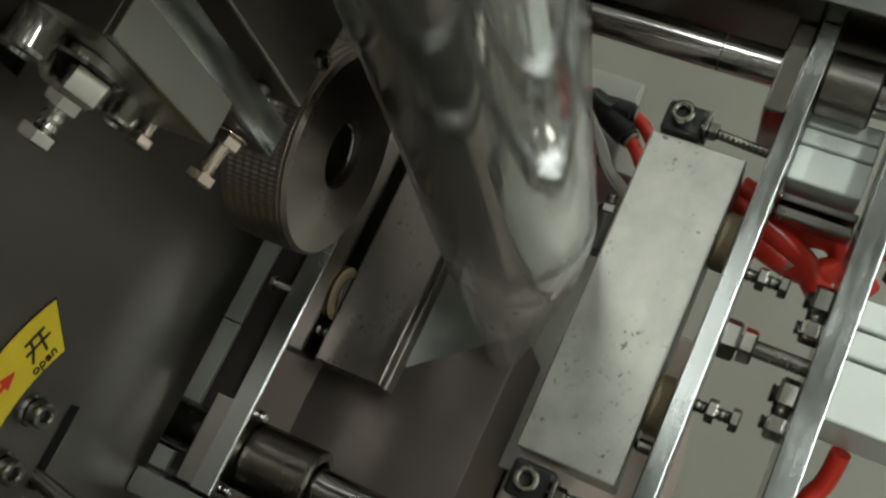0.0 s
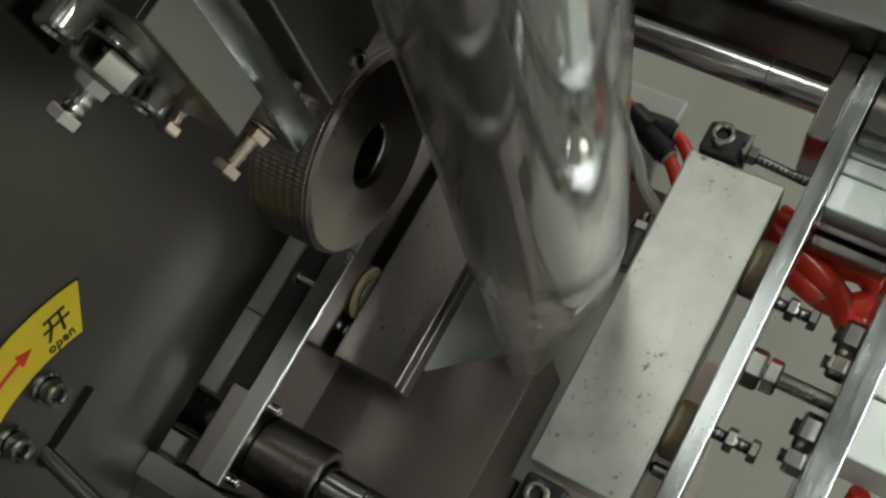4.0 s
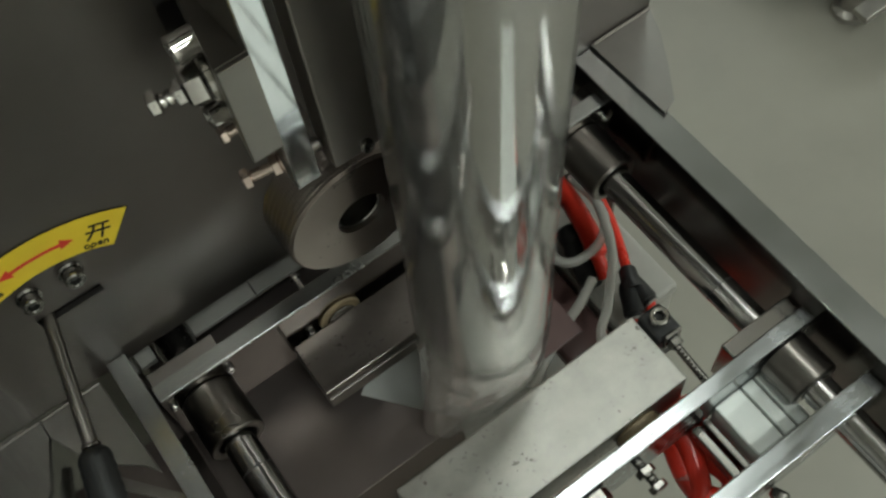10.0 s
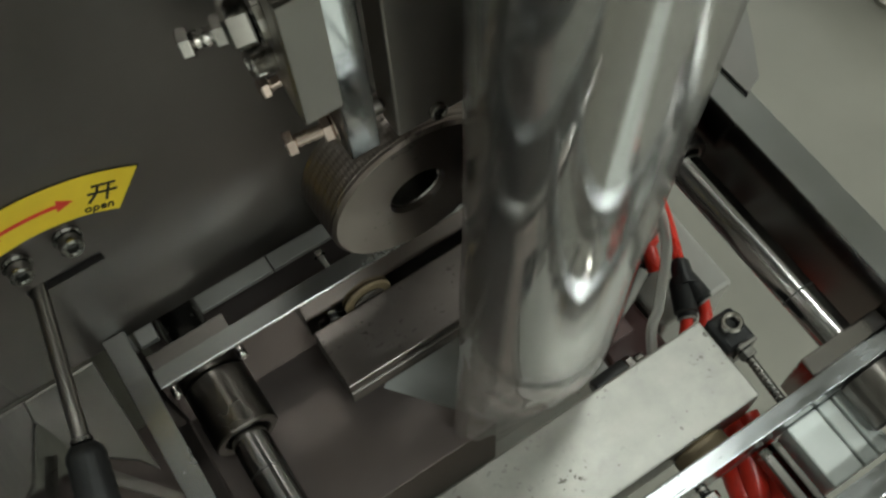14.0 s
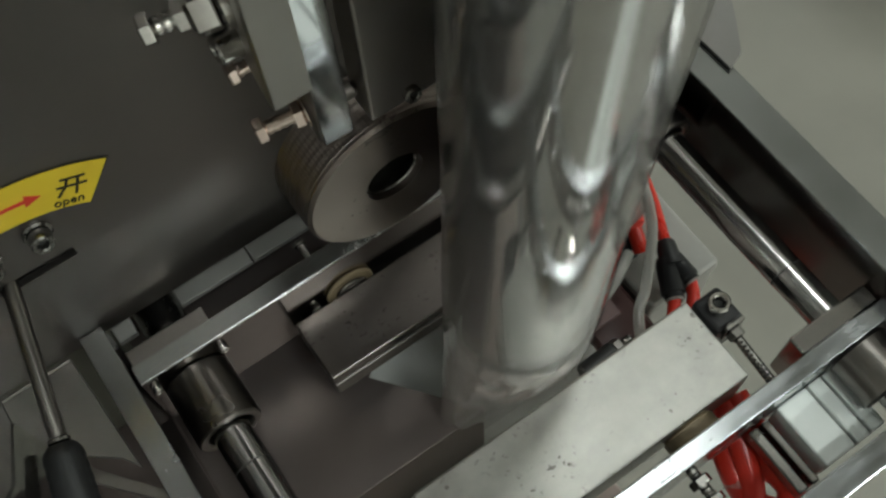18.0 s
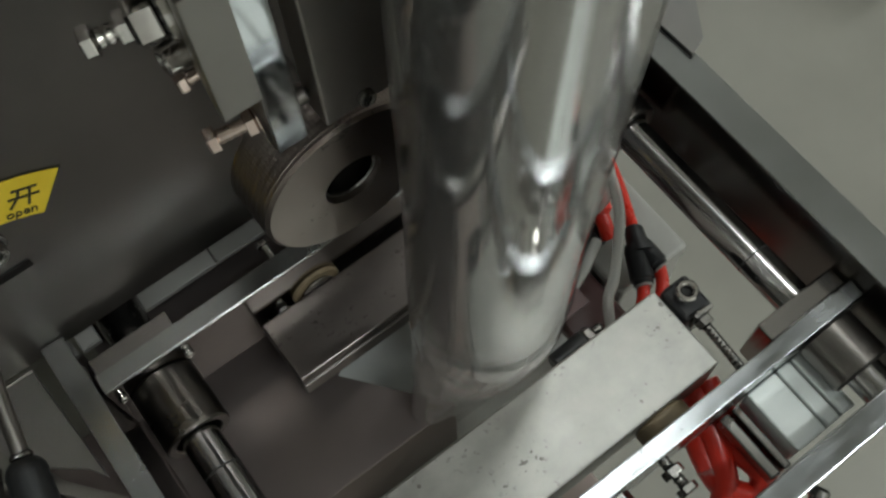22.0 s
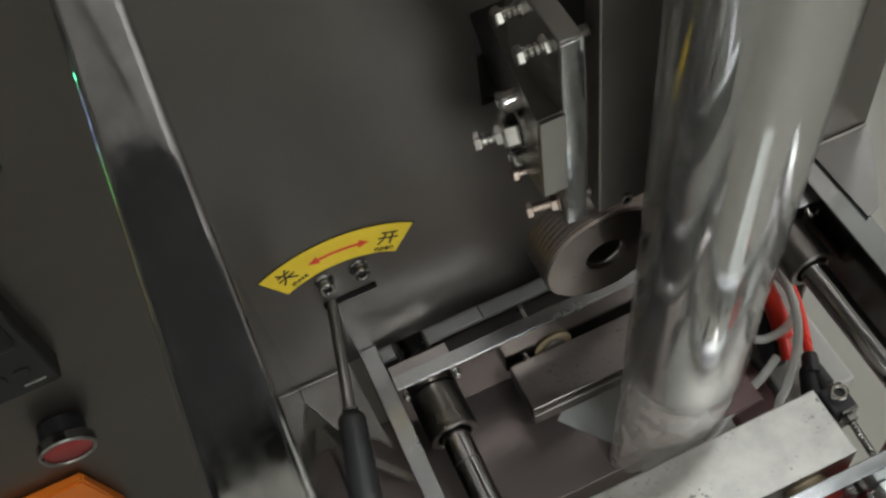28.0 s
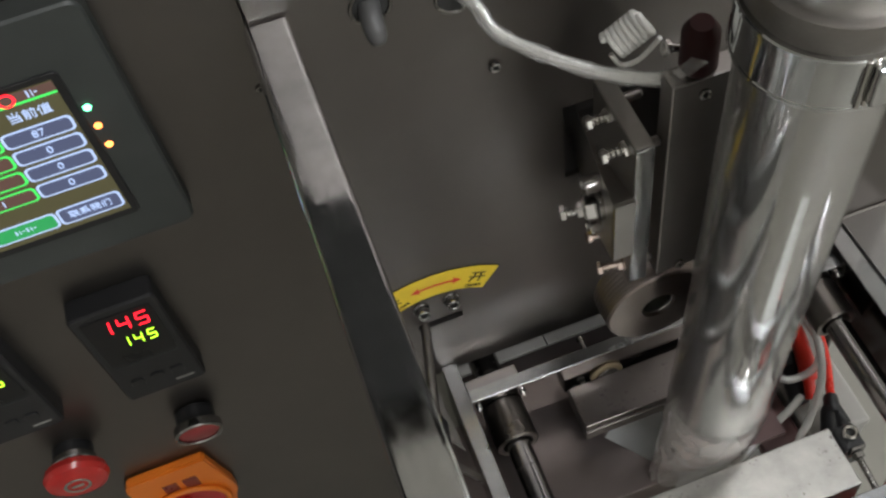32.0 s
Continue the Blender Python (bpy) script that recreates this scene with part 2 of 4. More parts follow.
def clear(name, colour, gloss, haze, rough=0.08, wrinkle=0.0):
    """Thin clear plastic: light passes straight through, the skin shines, a little haze stays."""
    m, nt, p = material(name)
    out = nt.nodes["Material Output"]
    p.inputs["Base Color"].default_value = (*colour, 1)
    p.inputs["Roughness"].default_value = rough
    see = nt.nodes.new("ShaderNodeBsdfTransparent")
    see.inputs["Color"].default_value = (0.985, 0.985, 0.98, 1)
    shine = nt.nodes.new("ShaderNodeBsdfGlossy")
    shine.inputs["Roughness"].default_value = rough
    fres = nt.nodes.new("ShaderNodeFresnel")
    fres.inputs["IOR"].default_value = 1.5
    fac = ramp(nt, fres.outputs["Fac"], gloss, 0.6, 0.04, 1.0)
    one = nt.nodes.new("ShaderNodeMixShader")
    one.inputs["Fac"].default_value = haze
    nt.links.new(see.outputs[0], one.inputs[1])
    nt.links.new(p.outputs[0], one.inputs[2])
    two = nt.nodes.new("ShaderNodeMixShader")
    nt.links.new(fac, two.inputs["Fac"])
    nt.links.new(one.outputs[0], two.inputs[1])
    nt.links.new(shine.outputs[0], two.inputs[2])
    nt.links.new(two.outputs[0], out.inputs["Surface"])
    if wrinkle:
        nz = link_noise(nt, 60.0, 4.0, (1, 1, 0.18))
        b = nt.nodes.new("ShaderNodeBump")
        b.inputs["Strength"].default_value = wrinkle
        b.inputs["Distance"].default_value = 0.002
        nt.links.new(nz.outputs["Fac"], b.inputs["Height"])
        nt.links.new(b.outputs["Normal"], shine.inputs["Normal"])
        nt.links.new(b.outputs["Normal"], fres.inputs["Normal"])
    return m


FILM = clear("clear_film", (0.93, 0.92, 0.90), 0.10, 0.03, 0.015, 0.004)
SLEEVE = clear("clear_sleeve", (0.85, 0.84, 0.81), 0.14, 0.16, 0.10)
CABLEGREY = paint("grey_cable", (0.05, 0.05, 0.05), (0.09, 0.09, 0.088), 0.4)
HOSECLEAR = clear("milky_hose", (0.66, 0.64, 0.60), 0.08, 0.45, 0.2)
REDCAP = paint("dull_red_cap", (0.28, 0.02, 0.022), (0.34, 0.03, 0.03), 0.3)
REDCAP2 = paint("red_cap", (0.42, 0.02, 0.018), (0.50, 0.03, 0.022), 0.25)
DARKREDW = paint("dark_red_window", (0.16, 0.02, 0.015), (0.2, 0.03, 0.02), 0.3)
ALU2 = metal("pale_steel", (0.40, 0.385, 0.36), (0.50, 0.48, 0.45), 0.4, 0.5, (1, 1, 1), 300.0, 0.05, 30.0)
BAGFILM = clear("loose_film", (0.72, 0.635, 0.59), 0.06, 0.45, 0.05, 0.03)
MAROON = paint("maroon_paint", (0.085, 0.042, 0.039), (0.115, 0.060, 0.055), 0.4)
BROWNCOVER = paint("brown_cover_paint", (0.15, 0.118, 0.105), (0.20, 0.16, 0.145), 0.45)
LITPATCH = paint("lit_patch_pale", (0.60, 0.61, 0.58), (0.70, 0.71, 0.68), 0.45)
# near-black inside: the shade behind the panel openings put into the colour
INTERIOR = paint("interior_shade", (0.06, 0.06, 0.057), (0.09, 0.09, 0.085), 0.6)
LEDGESTEEL = metal("mill_stainless", (0.19, 0.184, 0.175), (0.24, 0.232, 0.22), 0.3, 0.4, (1, 1, 1), 300.0, 0.0, 16.0, 0.01)
DULLZINC = metal("dull_zinc_screw", (0.24, 0.232, 0.222), (0.34, 0.33, 0.315), 0.12, 0.22, (1, 1, 1), 400.0, 0.02, 90.0, 0.03)
LAMPWHITE = glow("lamp_diffuser", (1.0, 0.96, 0.88), 9.0)

# ---- builders; the plan is in decimetres ----
DM = 0.1
BASE = {}


def thing(name, label, category, at=(0, 0, 0), group="", kind=""):
    ob = new(name)
    ob.empty_display_size = 0.02
    ob.location = Vector(at) * DM
    BASE[ob.name] = Vector(at)
    return tagged(ob, label, category, group, kind)


def mesh_of(name, bm, mat, base=Vector((0, 0, 0)), sharp=35):
    bm.transform(Matrix.Scale(DM, 4) @ Matrix.Translation(-base))
    bmesh.ops.recalc_face_normals(bm, faces=bm.faces)
    for e in bm.edges:
        if len(e.link_faces) == 2 and e.calc_face_angle(0) > radians(sharp):
            e.smooth = False
    for f in bm.faces:
        f.smooth = True
    me = bpy.data.meshes.new(name)
    bm.to_mesh(me)
    bm.free()
    me.materials.append(mat)
    return me


def part(name, bm, mat, parent=None, label="", sharp=35):
    base = BASE[parent.name] if parent else Vector((0, 0, 0))
    ob = new(name, mesh_of(name, bm, mat, base, sharp))
    if parent:
        ob.parent = parent
        BASE[ob.name] = base
    if label:
        tagged(ob, label)
    return ob


def solid(name, bm, mat, label, category, kind="", group="", sharp=35):
    """A thing of one mesh, with its origin in its middle."""
    c = sum((v.co for v in bm.verts), Vector()) / len(bm.verts)
    ob = new(name, mesh_of(name, bm, mat, c, sharp))
    ob.location = c * DM
    BASE[ob.name] = c
    return tagged(ob, label, category, group, kind)


def box(x0, x1, y0, y1, z0, z1, bev=0.01, seg=2, bm=None):
    bm2 = bmesh.new()
    bmesh.ops.create_cube(bm2, size=1.0)
    for v in bm2.verts:
        v.co = Vector((x0 if v.co.x < 0 else x1, y0 if v.co.y < 0 else y1, z0 if v.co.z < 0 else z1))
    if bev:
        bmesh.ops.bevel(bm2, geom=bm2.edges[:], offset=bev, segments=seg, affect="EDGES", profile=0.5)
    for e in bm2.edges:
        e.smooth = False
    return join(bm, bm2)


def join(bm, other):
    if bm is None:
        return other
    me = bpy.data.meshes.new("tmp")
    other.to_mesh(me)
    other.free()
    bm.from_mesh(me)
    bpy.data.meshes.remove(me)
    return bm


def turn(p0, p1, profile, n=28, bm=None, cap=True):
    """A body of revolution from p0 to p1; profile: (share of the way, radius)."""
    p0, p1 = Vector(p0), Vector(p1)
    d = (p1 - p0)
    rot = d.to_track_quat("Z", "Y").to_matrix()
    b = bmesh.new()
    rings = []
    for s, r in profile:
        rings.append([b.verts.new(p0 + d * s + rot @ Vector((r * math.cos(a), r * math.sin(a), 0))) for a in (2 * math.pi * k / n for k in range(n))])
    for a, c in zip(rings, rings[1:]):
        for k in range(n):
            b.faces.new((a[k], a[(k + 1) % n], c[(k + 1) % n], c[k]))
    if cap:
        b.faces.new(rings[0])
        b.faces.new(rings[-1])
    return join(bm, b)


def rod(p0, p1, r, n=24, bev=None, bm=None):
    L = (Vector(p1) - Vector(p0)).length
    e = min(0.012 if bev is None else bev, r * 0.4, L * 0.3) / L
    k = e * L
    return turn(p0, p1, [(0, r - k), (e, r), (1 - e, r), (1, r - k)], n, bm)


def ring(p0, p1, ro, ri, n=36, bm=None, bev=0.008):
    L = (Vector(p1) - Vector(p0)).length
    e = min(bev, L * 0.3, (ro - ri) * 0.3) / L
    k = e * L
    prof = [(0, ri + k), (0, ro - k), (e, ro), (1 - e, ro), (1, ro - k), (1, ri + k), (1 - e, ri), (e, ri), (0, ri + k)]
    return turn(p0, p1, prof, n, bm, cap=False)


def tube_along(points, r, n=10, bm=None, cap=True, steps=8):
    """A hose along a smooth line through the given points."""
    P = [Vector(p) for p in points]
    line = []
    for i in range(len(P) - 1):
        a, b, c, d = P[max(i - 1, 0)], P[i], P[i + 1], P[min(i + 2, len(P) - 1)]
        for k in range(steps):
            t = k / steps
            line.append(0.5 * ((2 * b) + (c - a) * t + (2 * a - 5 * b + 4 * c - d) * t * t + (3 * b - a - 3 * c + d) * t**3))
    line.append(P[-1])
    out = bmesh.new()
    rings, up = [], Vector((0.3, 0.2, 1)).normalized()
    for i, p in enumerate(line):
        d = (line[min(i + 1, len(line) - 1)] - line[max(i - 1, 0)]).normalized()
        side = d.cross(up).normalized()
        up = side.cross(d).normalized()
        rr = r(i / (len(line) - 1)) if callable(r) else r
        rings.append([out.verts.new(p + rr * (side * math.cos(a) + up * math.sin(a))) for a in (2 * math.pi * k / n for k in range(n))])
    for a, c in zip(rings, rings[1:]):
        for k in range(n):
            out.faces.new((a[k], a[(k + 1) % n], c[(k + 1) % n], c[k]))
    if cap:
        out.faces.new(rings[0])
        out.faces.new(rings[-1])
    return join(bm, out)


def plate(xs, zs, y0, y1, skip):
    """A sheet in the x-z plane, cut into cells at xs and zs; skip(i, j): cells left open."""
    b = bmesh.new()
    front = {}
    for i, x in enumerate(xs):
        for j, z in enumerate(zs):
            front[i, j] = (b.verts.new((x, y0, z)), b.verts.new((x, y1, z)))
    cells = {(i, j) for i in range(len(xs) - 1) for j in range(len(zs) - 1) if not skip(i, j)}
    for i, j in cells:
        q = [front[i, j], front[i + 1, j], front[i + 1, j + 1], front[i, j + 1]]
        b.faces.new([v[0] for v in q])
        b.faces.new([v[1] for v in reversed(q)])
        for (a, c), n in zip(((0, 1), (1, 2), (2, 3), (3, 0)), ((i, j - 1), (i + 1, j), (i, j + 1), (i - 1, j))):
            if n not in cells:
                b.faces.new((q[a][0], q[a][1], q[c][1], q[c][0]))
    for v in [v for v in b.verts if not v.link_faces]:
        b.verts.remove(v)
    return b


def thread(p0, p1, r, pitch=0.022, n=14, bm=None):
    """A screw thread as a row of ridges."""
    L = (Vector(p1) - Vector(p0)).length
    k = max(2, int(L / pitch))
    prof = []
    for i in range(k):
        prof += [(i / k, r * 0.84), ((i + 0.5) / k, r)]
    prof.append((1, r * 0.84))
    return turn(p0, p1, prof, n, bm)


def hexhead(p0, p1, af, bm=None):
    """A hexagon head or nut from p0 to p1 (p1: the chamfered end); af: width over the flats."""
    r = af / math.sqrt(3)
    return turn(p0, p1, [(0, r * 0.97), (0.08, r), (0.82, r), (1, r * 0.86)], 6, bm)


def hex_bolt(name, head, tip, af, d, mat, label, nut=None, head_len=None, group="", washer=False, plain=0.0):
    """A bolt lying from its head to its tip; nut: share of the way at which a lock nut sits."""
    h, t = Vector(head), Vector(tip)
    u = (t - h).normalized()
    hl = head_len or af * 0.42
    b = thing(name, label, "bolt", head, group)
    part("head", hexhead(h + u * hl, h, af), mat, b, sharp=20)
    part("shank", thread(h + u * hl, t, d / 2), mat, b)
    if nut is not None:
        c = h + (t - h) * nut
        part("nut", hexhead(c, c + u * af * 0.45, af * 1.04), mat, b, sharp=20)
        if washer:
            part("washer", ring(c + u * af * 0.45, c + u * af * 0.58, af * 0.68, d / 2, 24), mat, b)
    return b


def cap_screw(name, base, top, d, mat, label, group="", washer=True):
    """A socket-head screw; base: under the head, top: its socket end; d: width of the head."""
    p, q = Vector(base), Vector(top)
    u = (q - p).normalized()
    s = thing(name, label, "screw", base, group)
    head = part("head", ring(p, q, d / 2, d * 0.24, 28), mat, s)
    part("socket", turn(p + (q - p) * 0.35, p + (q - p) * 0.45, [(0, d * 0.25), (1, d * 0.25)], 6), VOID, s, "hexagon socket floor, coloured dark for its shade")
    if washer:
        part("washer", ring(p - u * 0.025, p, d * 0.64, d * 0.2, 28), mat, s)
    return s

# ---- room ----
FLOOR_Z = -7.6
CEIL_Z = 21.0
solid("floor", box(-30, 34, -32, 26, FLOOR_Z - 0.5, FLOOR_Z, 0), FLOORMAT, "worn grey-beige painted workshop floor", "floor", "structure")
solid("ceiling", box(-30, 34, -32, 26, CEIL_Z, CEIL_Z + 0.5, 0), WALLMAT, "plain off-white workshop ceiling", "ceiling", "structure")
solid("wall_north", box(-30, 34, 26, 27, FLOOR_Z, CEIL_Z, 0), WALLMAT, "plain off-white workshop wall", "wall", "structure")
solid("wall_south", box(-30, 34, -33, -32, FLOOR_Z, CEIL_Z, 0), WALLMAT, "plain off-white workshop wall", "wall", "structure")
solid("wall_west", box(-31, -30, -32, 26, FLOOR_Z, CEIL_Z, 0), WALLMAT, "plain off-white workshop wall", "wall", "structure")
solid("wall_east", box(34, 35, -32, 26, FLOOR_Z, CEIL_Z, 0), WALLMAT, "plain off-white workshop wall", "wall", "structure")


def ceiling_lamp(x, y, watts=22.0, length=12.0, gap=0.7):
    """A batten with two glowing tubes under it; a thin lamp lies just below each tube."""
    z = CEIL_Z - 0.9
    dx = length / 2
    t = thing("ceiling_lamp", "white fluorescent batten lamp with two tubes on the ceiling", "lamp", (x, y, z), "ceiling lamps")
    part("housing", box(x - dx, x + dx, y - 0.8, y + 0.8, z + 0.3, z + 0.9, 0.05), WALLMAT, t)
    for side in (-gap / 2, gap / 2):
        part("tube", rod((x - dx + 0.3, y + side, z + 0.15), (x + dx - 0.3, y + side, z + 0.15), 0.13, 12), LAMPWHITE, t, "glowing white tube")
        lamp = bpy.data.lights.new("lamp_light", "AREA")
        lamp.shape, lamp.size, lamp.size_y = "RECTANGLE", 2 * dx * DM, 0.3 * DM
        lamp.energy, lamp.color = watts / 2, (0.95, 1.0, 0.92)
        ob = new("lamp_light", lamp)
        ob.location = Vector((x, y + side, z - 0.08)) * DM


for lx, ly, w, length in ((6.8, 0.9, 2.0, 3.6), (3.2, -9.4, 5.0, 3.6), (20.0, -10.0, 13.0, 12.0), (24.0, 16.0, 8.0, 12.0),
                          (-18.0, 14.0, 8.0, 12.0), (10.0, -23.0, 23.0, 12.0)):
    ceiling_lamp(lx, ly, w, length)

# ---- machine cabinet ----
xs = [-0.02, 0.32, 0.63, 1.38, 2.25, 3.91]
PANEL_TOP = 5.03
zs = [-5.0, 0.175, 0.828, 0.892, 1.91, 2.515, PANEL_TOP]
solid("panel_wall", plate(xs, zs, 0.0, 0.03, lambda i, j: (i, j) in {(1, 2), (3, 4)} or j == 0), BRUSHED,
      "brushed stainless steel front panel of a packing machine", "panel", "structure")
solid("control_wall", box(-6.0, -0.032, 0.14, 0.17, -5.0, PANEL_TOP, 0.004), BRUSHED, "brushed stainless steel control panel", "panel", "structure")
cab = thing("machine_cabinet", "stainless steel cabinet behind the front panel", "cabinet", (0, 4, -5))
part("side_wall", box(3.88, 3.91, 0.031, 8.0, -5.0, 8.2, 0.005), BRUSHED, cab)
part("side_wall", box(-6.0, -5.97, 0.031, 8.0, -5.0, 8.2, 0.005), BRUSHED, cab)
part("back_wall", box(-6.0, 3.91, 8.0, 8.03, -5.0, 8.2, 0.005), BRUSHED, cab)
part("top_sheet", box(-6.0, 3.91, 0.0, 8.03, 8.2, 8.23, 0.005), BRUSHED, cab)
part("panel_shelf", box(-6.0, 3.88, 0.172, 0.26, PANEL_TOP - 0.03, PANEL_TOP, 0.004), BRUSHED, cab)
# unseen; added dark so that the partition's folded edge mirrors it
part("upper_front", box(-6.0, 3.88, 0.262, 0.292, PANEL_TOP - 0.03, 8.198, 0.004), DARKFRONT, cab, "unseen dark upper front, added for the reflection in the folded edge")
# added sheets that keep the openings dark
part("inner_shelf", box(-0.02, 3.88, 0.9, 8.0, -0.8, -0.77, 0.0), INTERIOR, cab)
part("inner_back", box(-0.02, 3.88, 1.0, 1.03, -0.75, 4.8, 0.0), INTERIOR, cab, "added dark sheet for the shade inside the cabinet")

# partition sheet beside the controls, with its folded top edge
div = thing("partition", "polished stainless steel partition sheet with a folded top edge", "partition", (0, 0, -5), kind="structure")
part("sheet", box(-0.03, -0.01, -3.4, 0.138, -5.0, 3.68, 0.004), MIRROR, div)
part("top_flange", box(-0.052, 0.150, -3.4, -0.002, 3.681, 3.735, 0.026, 5), MIRROR, div, "scratched mirror-bright folded edge")

# ledges under the panel
def sheet(points, z0, z1):
    """A level sheet with the given outline."""
    b = bmesh.new()
    lo = [b.verts.new((x, y, z0)) for x, y in points]
    hi = [b.verts.new((x, y, z1)) for x, y in points]
    b.faces.new(lo)
    b.faces.new(hi)
    for k in range(len(points)):
        n = (k + 1) % len(points)
        b.faces.new((lo[k], lo[n], hi[n], hi[k]))
    return b


led = thing("ledge", "welded stainless ledge below the front panel", "ledge", (0.2, -0.2, 0.12), kind="structure")
part("sheet", sheet([(-0.008, -0.002), (0.318, -0.002), (0.352, -0.60), (0.30, -0.52), (0.10, -0.36), (0.0, -0.13), (-0.008, -0.12)], 0.125, 0.15), LEDGESTEEL, led)
part("weld_seam", tube_along([(0.0, -0.012, 0.155), (0.1, -0.011, 0.156), (0.2, -0.013, 0.155), (0.315, -0.012, 0.155)], 0.010, 6), DULL, led, "grey weld seam")
led = thing("ledge", "welded stainless ledge beside the frame, with a rolled corner", "ledge", (3.7, -0.2, 0.12), kind="structure")
part("sheet", sheet([(3.485, -0.002), (3.91, -0.002), (3.84, -0.18), (3.72, -0.38), (3.60, -0.56), (3.50, -0.60)], 0.256, 0.275), LEDGESTEEL, led)
part("weld_seam", tube_along([(3.50, -0.012, 0.28), (3.62, -0.011, 0.281), (3.8, -0.013, 0.28), (3.9, -0.012, 0.28)], 0.010, 6), DULL, led, "grey weld seam")

# ---- sealing frame ----
fr = thing("sealing_frame", "polished steel frame with two chrome guide rods", "machine frame", (1.95, -1.3, -0.4))
# plate bodies are dark, with a thin paler strip along the top
for x0, x1 in ((0.400, 0.505), (3.355, 3.53)):
    sp = part("side_plate", box(x0, x1, -2.75, -0.004, -0.38, 0.237, 0.003), DARKPLATE, fr, "dark steel side plate")
    part("top_edge", box(x0, x1, -2.75, -0.004, 0.2375, 0.25, 0.004), SATIN, sp, "light-grey top edge")
cp = part("cross_plate", box(0.512, 3.354, -0.30, -0.205, -0.32, 0.152, 0.003), DARKMIRROR, fr, "dark steel cross plate")
part("top_edge", box(0.512, 3.354, -0.30, -0.205, 0.1525, 0.165, 0.004), SATIN, cp, "light-grey top edge")
RODS = ((0.72, -0.80), (3.17, -1.45))
ROD_Z = -0.068
for x, y in RODS:
    g = part("guide_rod", rod((x, 0.6, ROD_Z), (x, -2.75, ROD_Z), 0.086, 40), CHROME, fr, "chrome guide rod")
    part("wear_line", ring((x, y, ROD_Z), (x, y - 0.006, ROD_Z), 0.0868, 0.084, 40, bev=0.001), VOID, g, "thin dark joint line")
    part("bushing", ring((x, -0.302, ROD_Z), (x, -0.612, ROD_Z), 0.152, 0.108, 44, bev=0.008), BUSH, fr)

fc = thing("jaw_carrier", "polished steel cross plate that carries the front sealing jaw", "machine part", (1.95, -1.85, -0.3))
part("plate", box(0.512, 3.352, -1.892, -1.81, -0.32, 0.10, 0.007, 2), POLISHED, fc, "scratched bright steel edge")
for x, _ in RODS:
    part("bushing", ring((x, -1.894, ROD_Z), (x, -2.13, ROD_Z), 0.145, 0.088, 44, bev=0.012), BUSH, fc)
    part("bearing_block", box(max(0.512, x - 0.26), min(3.35, x + 0.26), -1.808, -1.71, -0.32, 0.05, 0.012), DARKMIRROR, fc)
f2 = thing("outer_cross_plate", "polished steel outer cross plate of the sealing frame", "machine part", (1.95, -2.3, -0.3))
part("plate", box(0.512, 3.352, -2.35, -2.24, -0.32, 0.10, 0.007, 2), POLISHED, f2)

# ---- sealing jaws ----
fj = thing("front_jaw", "ground steel front sealing jaw with worn top face", "sealing jaw", (1.944, -1.52, -0.3))
part("block", box(1.205, 2.685, -1.73, -1.31, -0.30, 0.0, 0.010), GROUND, fj)
for x, y, r in ((1.339, -1.37, 0.009), (1.345, -1.527, 0.005), (2.37, -1.611, 0.005), (2.203, -1.628, 0.005), (2.009, -1.384, 0.005), (1.983, -1.635, 0.005), (1.238, -1.655, 0.009)):
    part("pin_hole", turn((x, y, -0.002), (x, y, 0.0015), [(0, r), (1, r)], 14), DARKSTEEL, fj, "small dark pin hole")
for x in (1.42, 2.47):
    part("jaw_bolt", rod((x, -1.731, -0.16), (x, -1.809, -0.16), 0.03, 14), TURNED, fj)
bj = thing("back_jaw", "steel back sealing jaw with grooved front, its top coloured darker for shade", "sealing jaw", (1.95, -0.5, -0.3))
part("block", box(1.21, 2.69, -0.66, -0.335, -0.176, -0.105, 0.008), SHADEDJAW, bj)
part("groove_core", box(1.212, 2.688, -0.645, -0.337, -0.190, -0.1765, 0), DARKSTEEL, bj)
part("lower_block", box(1.21, 2.69, -0.668, -0.335, -0.30, -0.1905, 0.008), DULL, bj)

# ---- chute under the jaws ----
ch = thing("chute", "stainless steel discharge chute below the sealing jaws", "chute", (1.5, -0.6, -3))
# the diagonal cut follows the edge of a lit patch on the sheet
part("sheet", sheet([(0.50, 0.7), (0.50, -1.04), (1.76, -1.04), (1.39, -0.58), (2.05, -0.06), (2.62, 0.40), (2.62, 0.7)], -0.62, -0.60), CHUTE, ch)
part("side_sheet", sheet([(2.62, -1.04), (2.28, -1.04), (2.28, -0.55), (2.5, 0.2), (2.62, 0.25)], -0.62, -0.60), MAROON, ch, "dark maroon side sheet")
part("front_sheet", box(0.50, 1.76, -1.05, -1.03, -4.0, -0.603, 0.004), CHUTE, ch)
# added pale sheet below the cut: its colour stands for light on the chute
tray = sheet([(1.2, 0.5), (1.2, -1.3), (2.6, -1.3), (2.6, 0.5)], -1.32, -1.30)
solid("lit_patch_sheet", tray, LITPATCH, "added pale sheet that stands for the lit patch on the chute", "tray")
DECK = paint("brown_primer", (0.44, 0.365, 0.325), (0.52, 0.435, 0.39), 0.45, 14.0, 0.06, 200.0)
dk = thing("base_cabinet", "brown painted base cabinet of the packing machine below the jaws", "cabinet", (1.2, -1.4, FLOOR_Z))
part("deck", box(-0.005, 2.28, -1.80, -1.06, -1.75, -1.55, 0.02), DECK, dk, "brown painted deck")
part("front_wall", box(-0.005, 2.28, -1.80, -1.75, FLOOR_Z, -1.752, 0.01), DECK, dk)
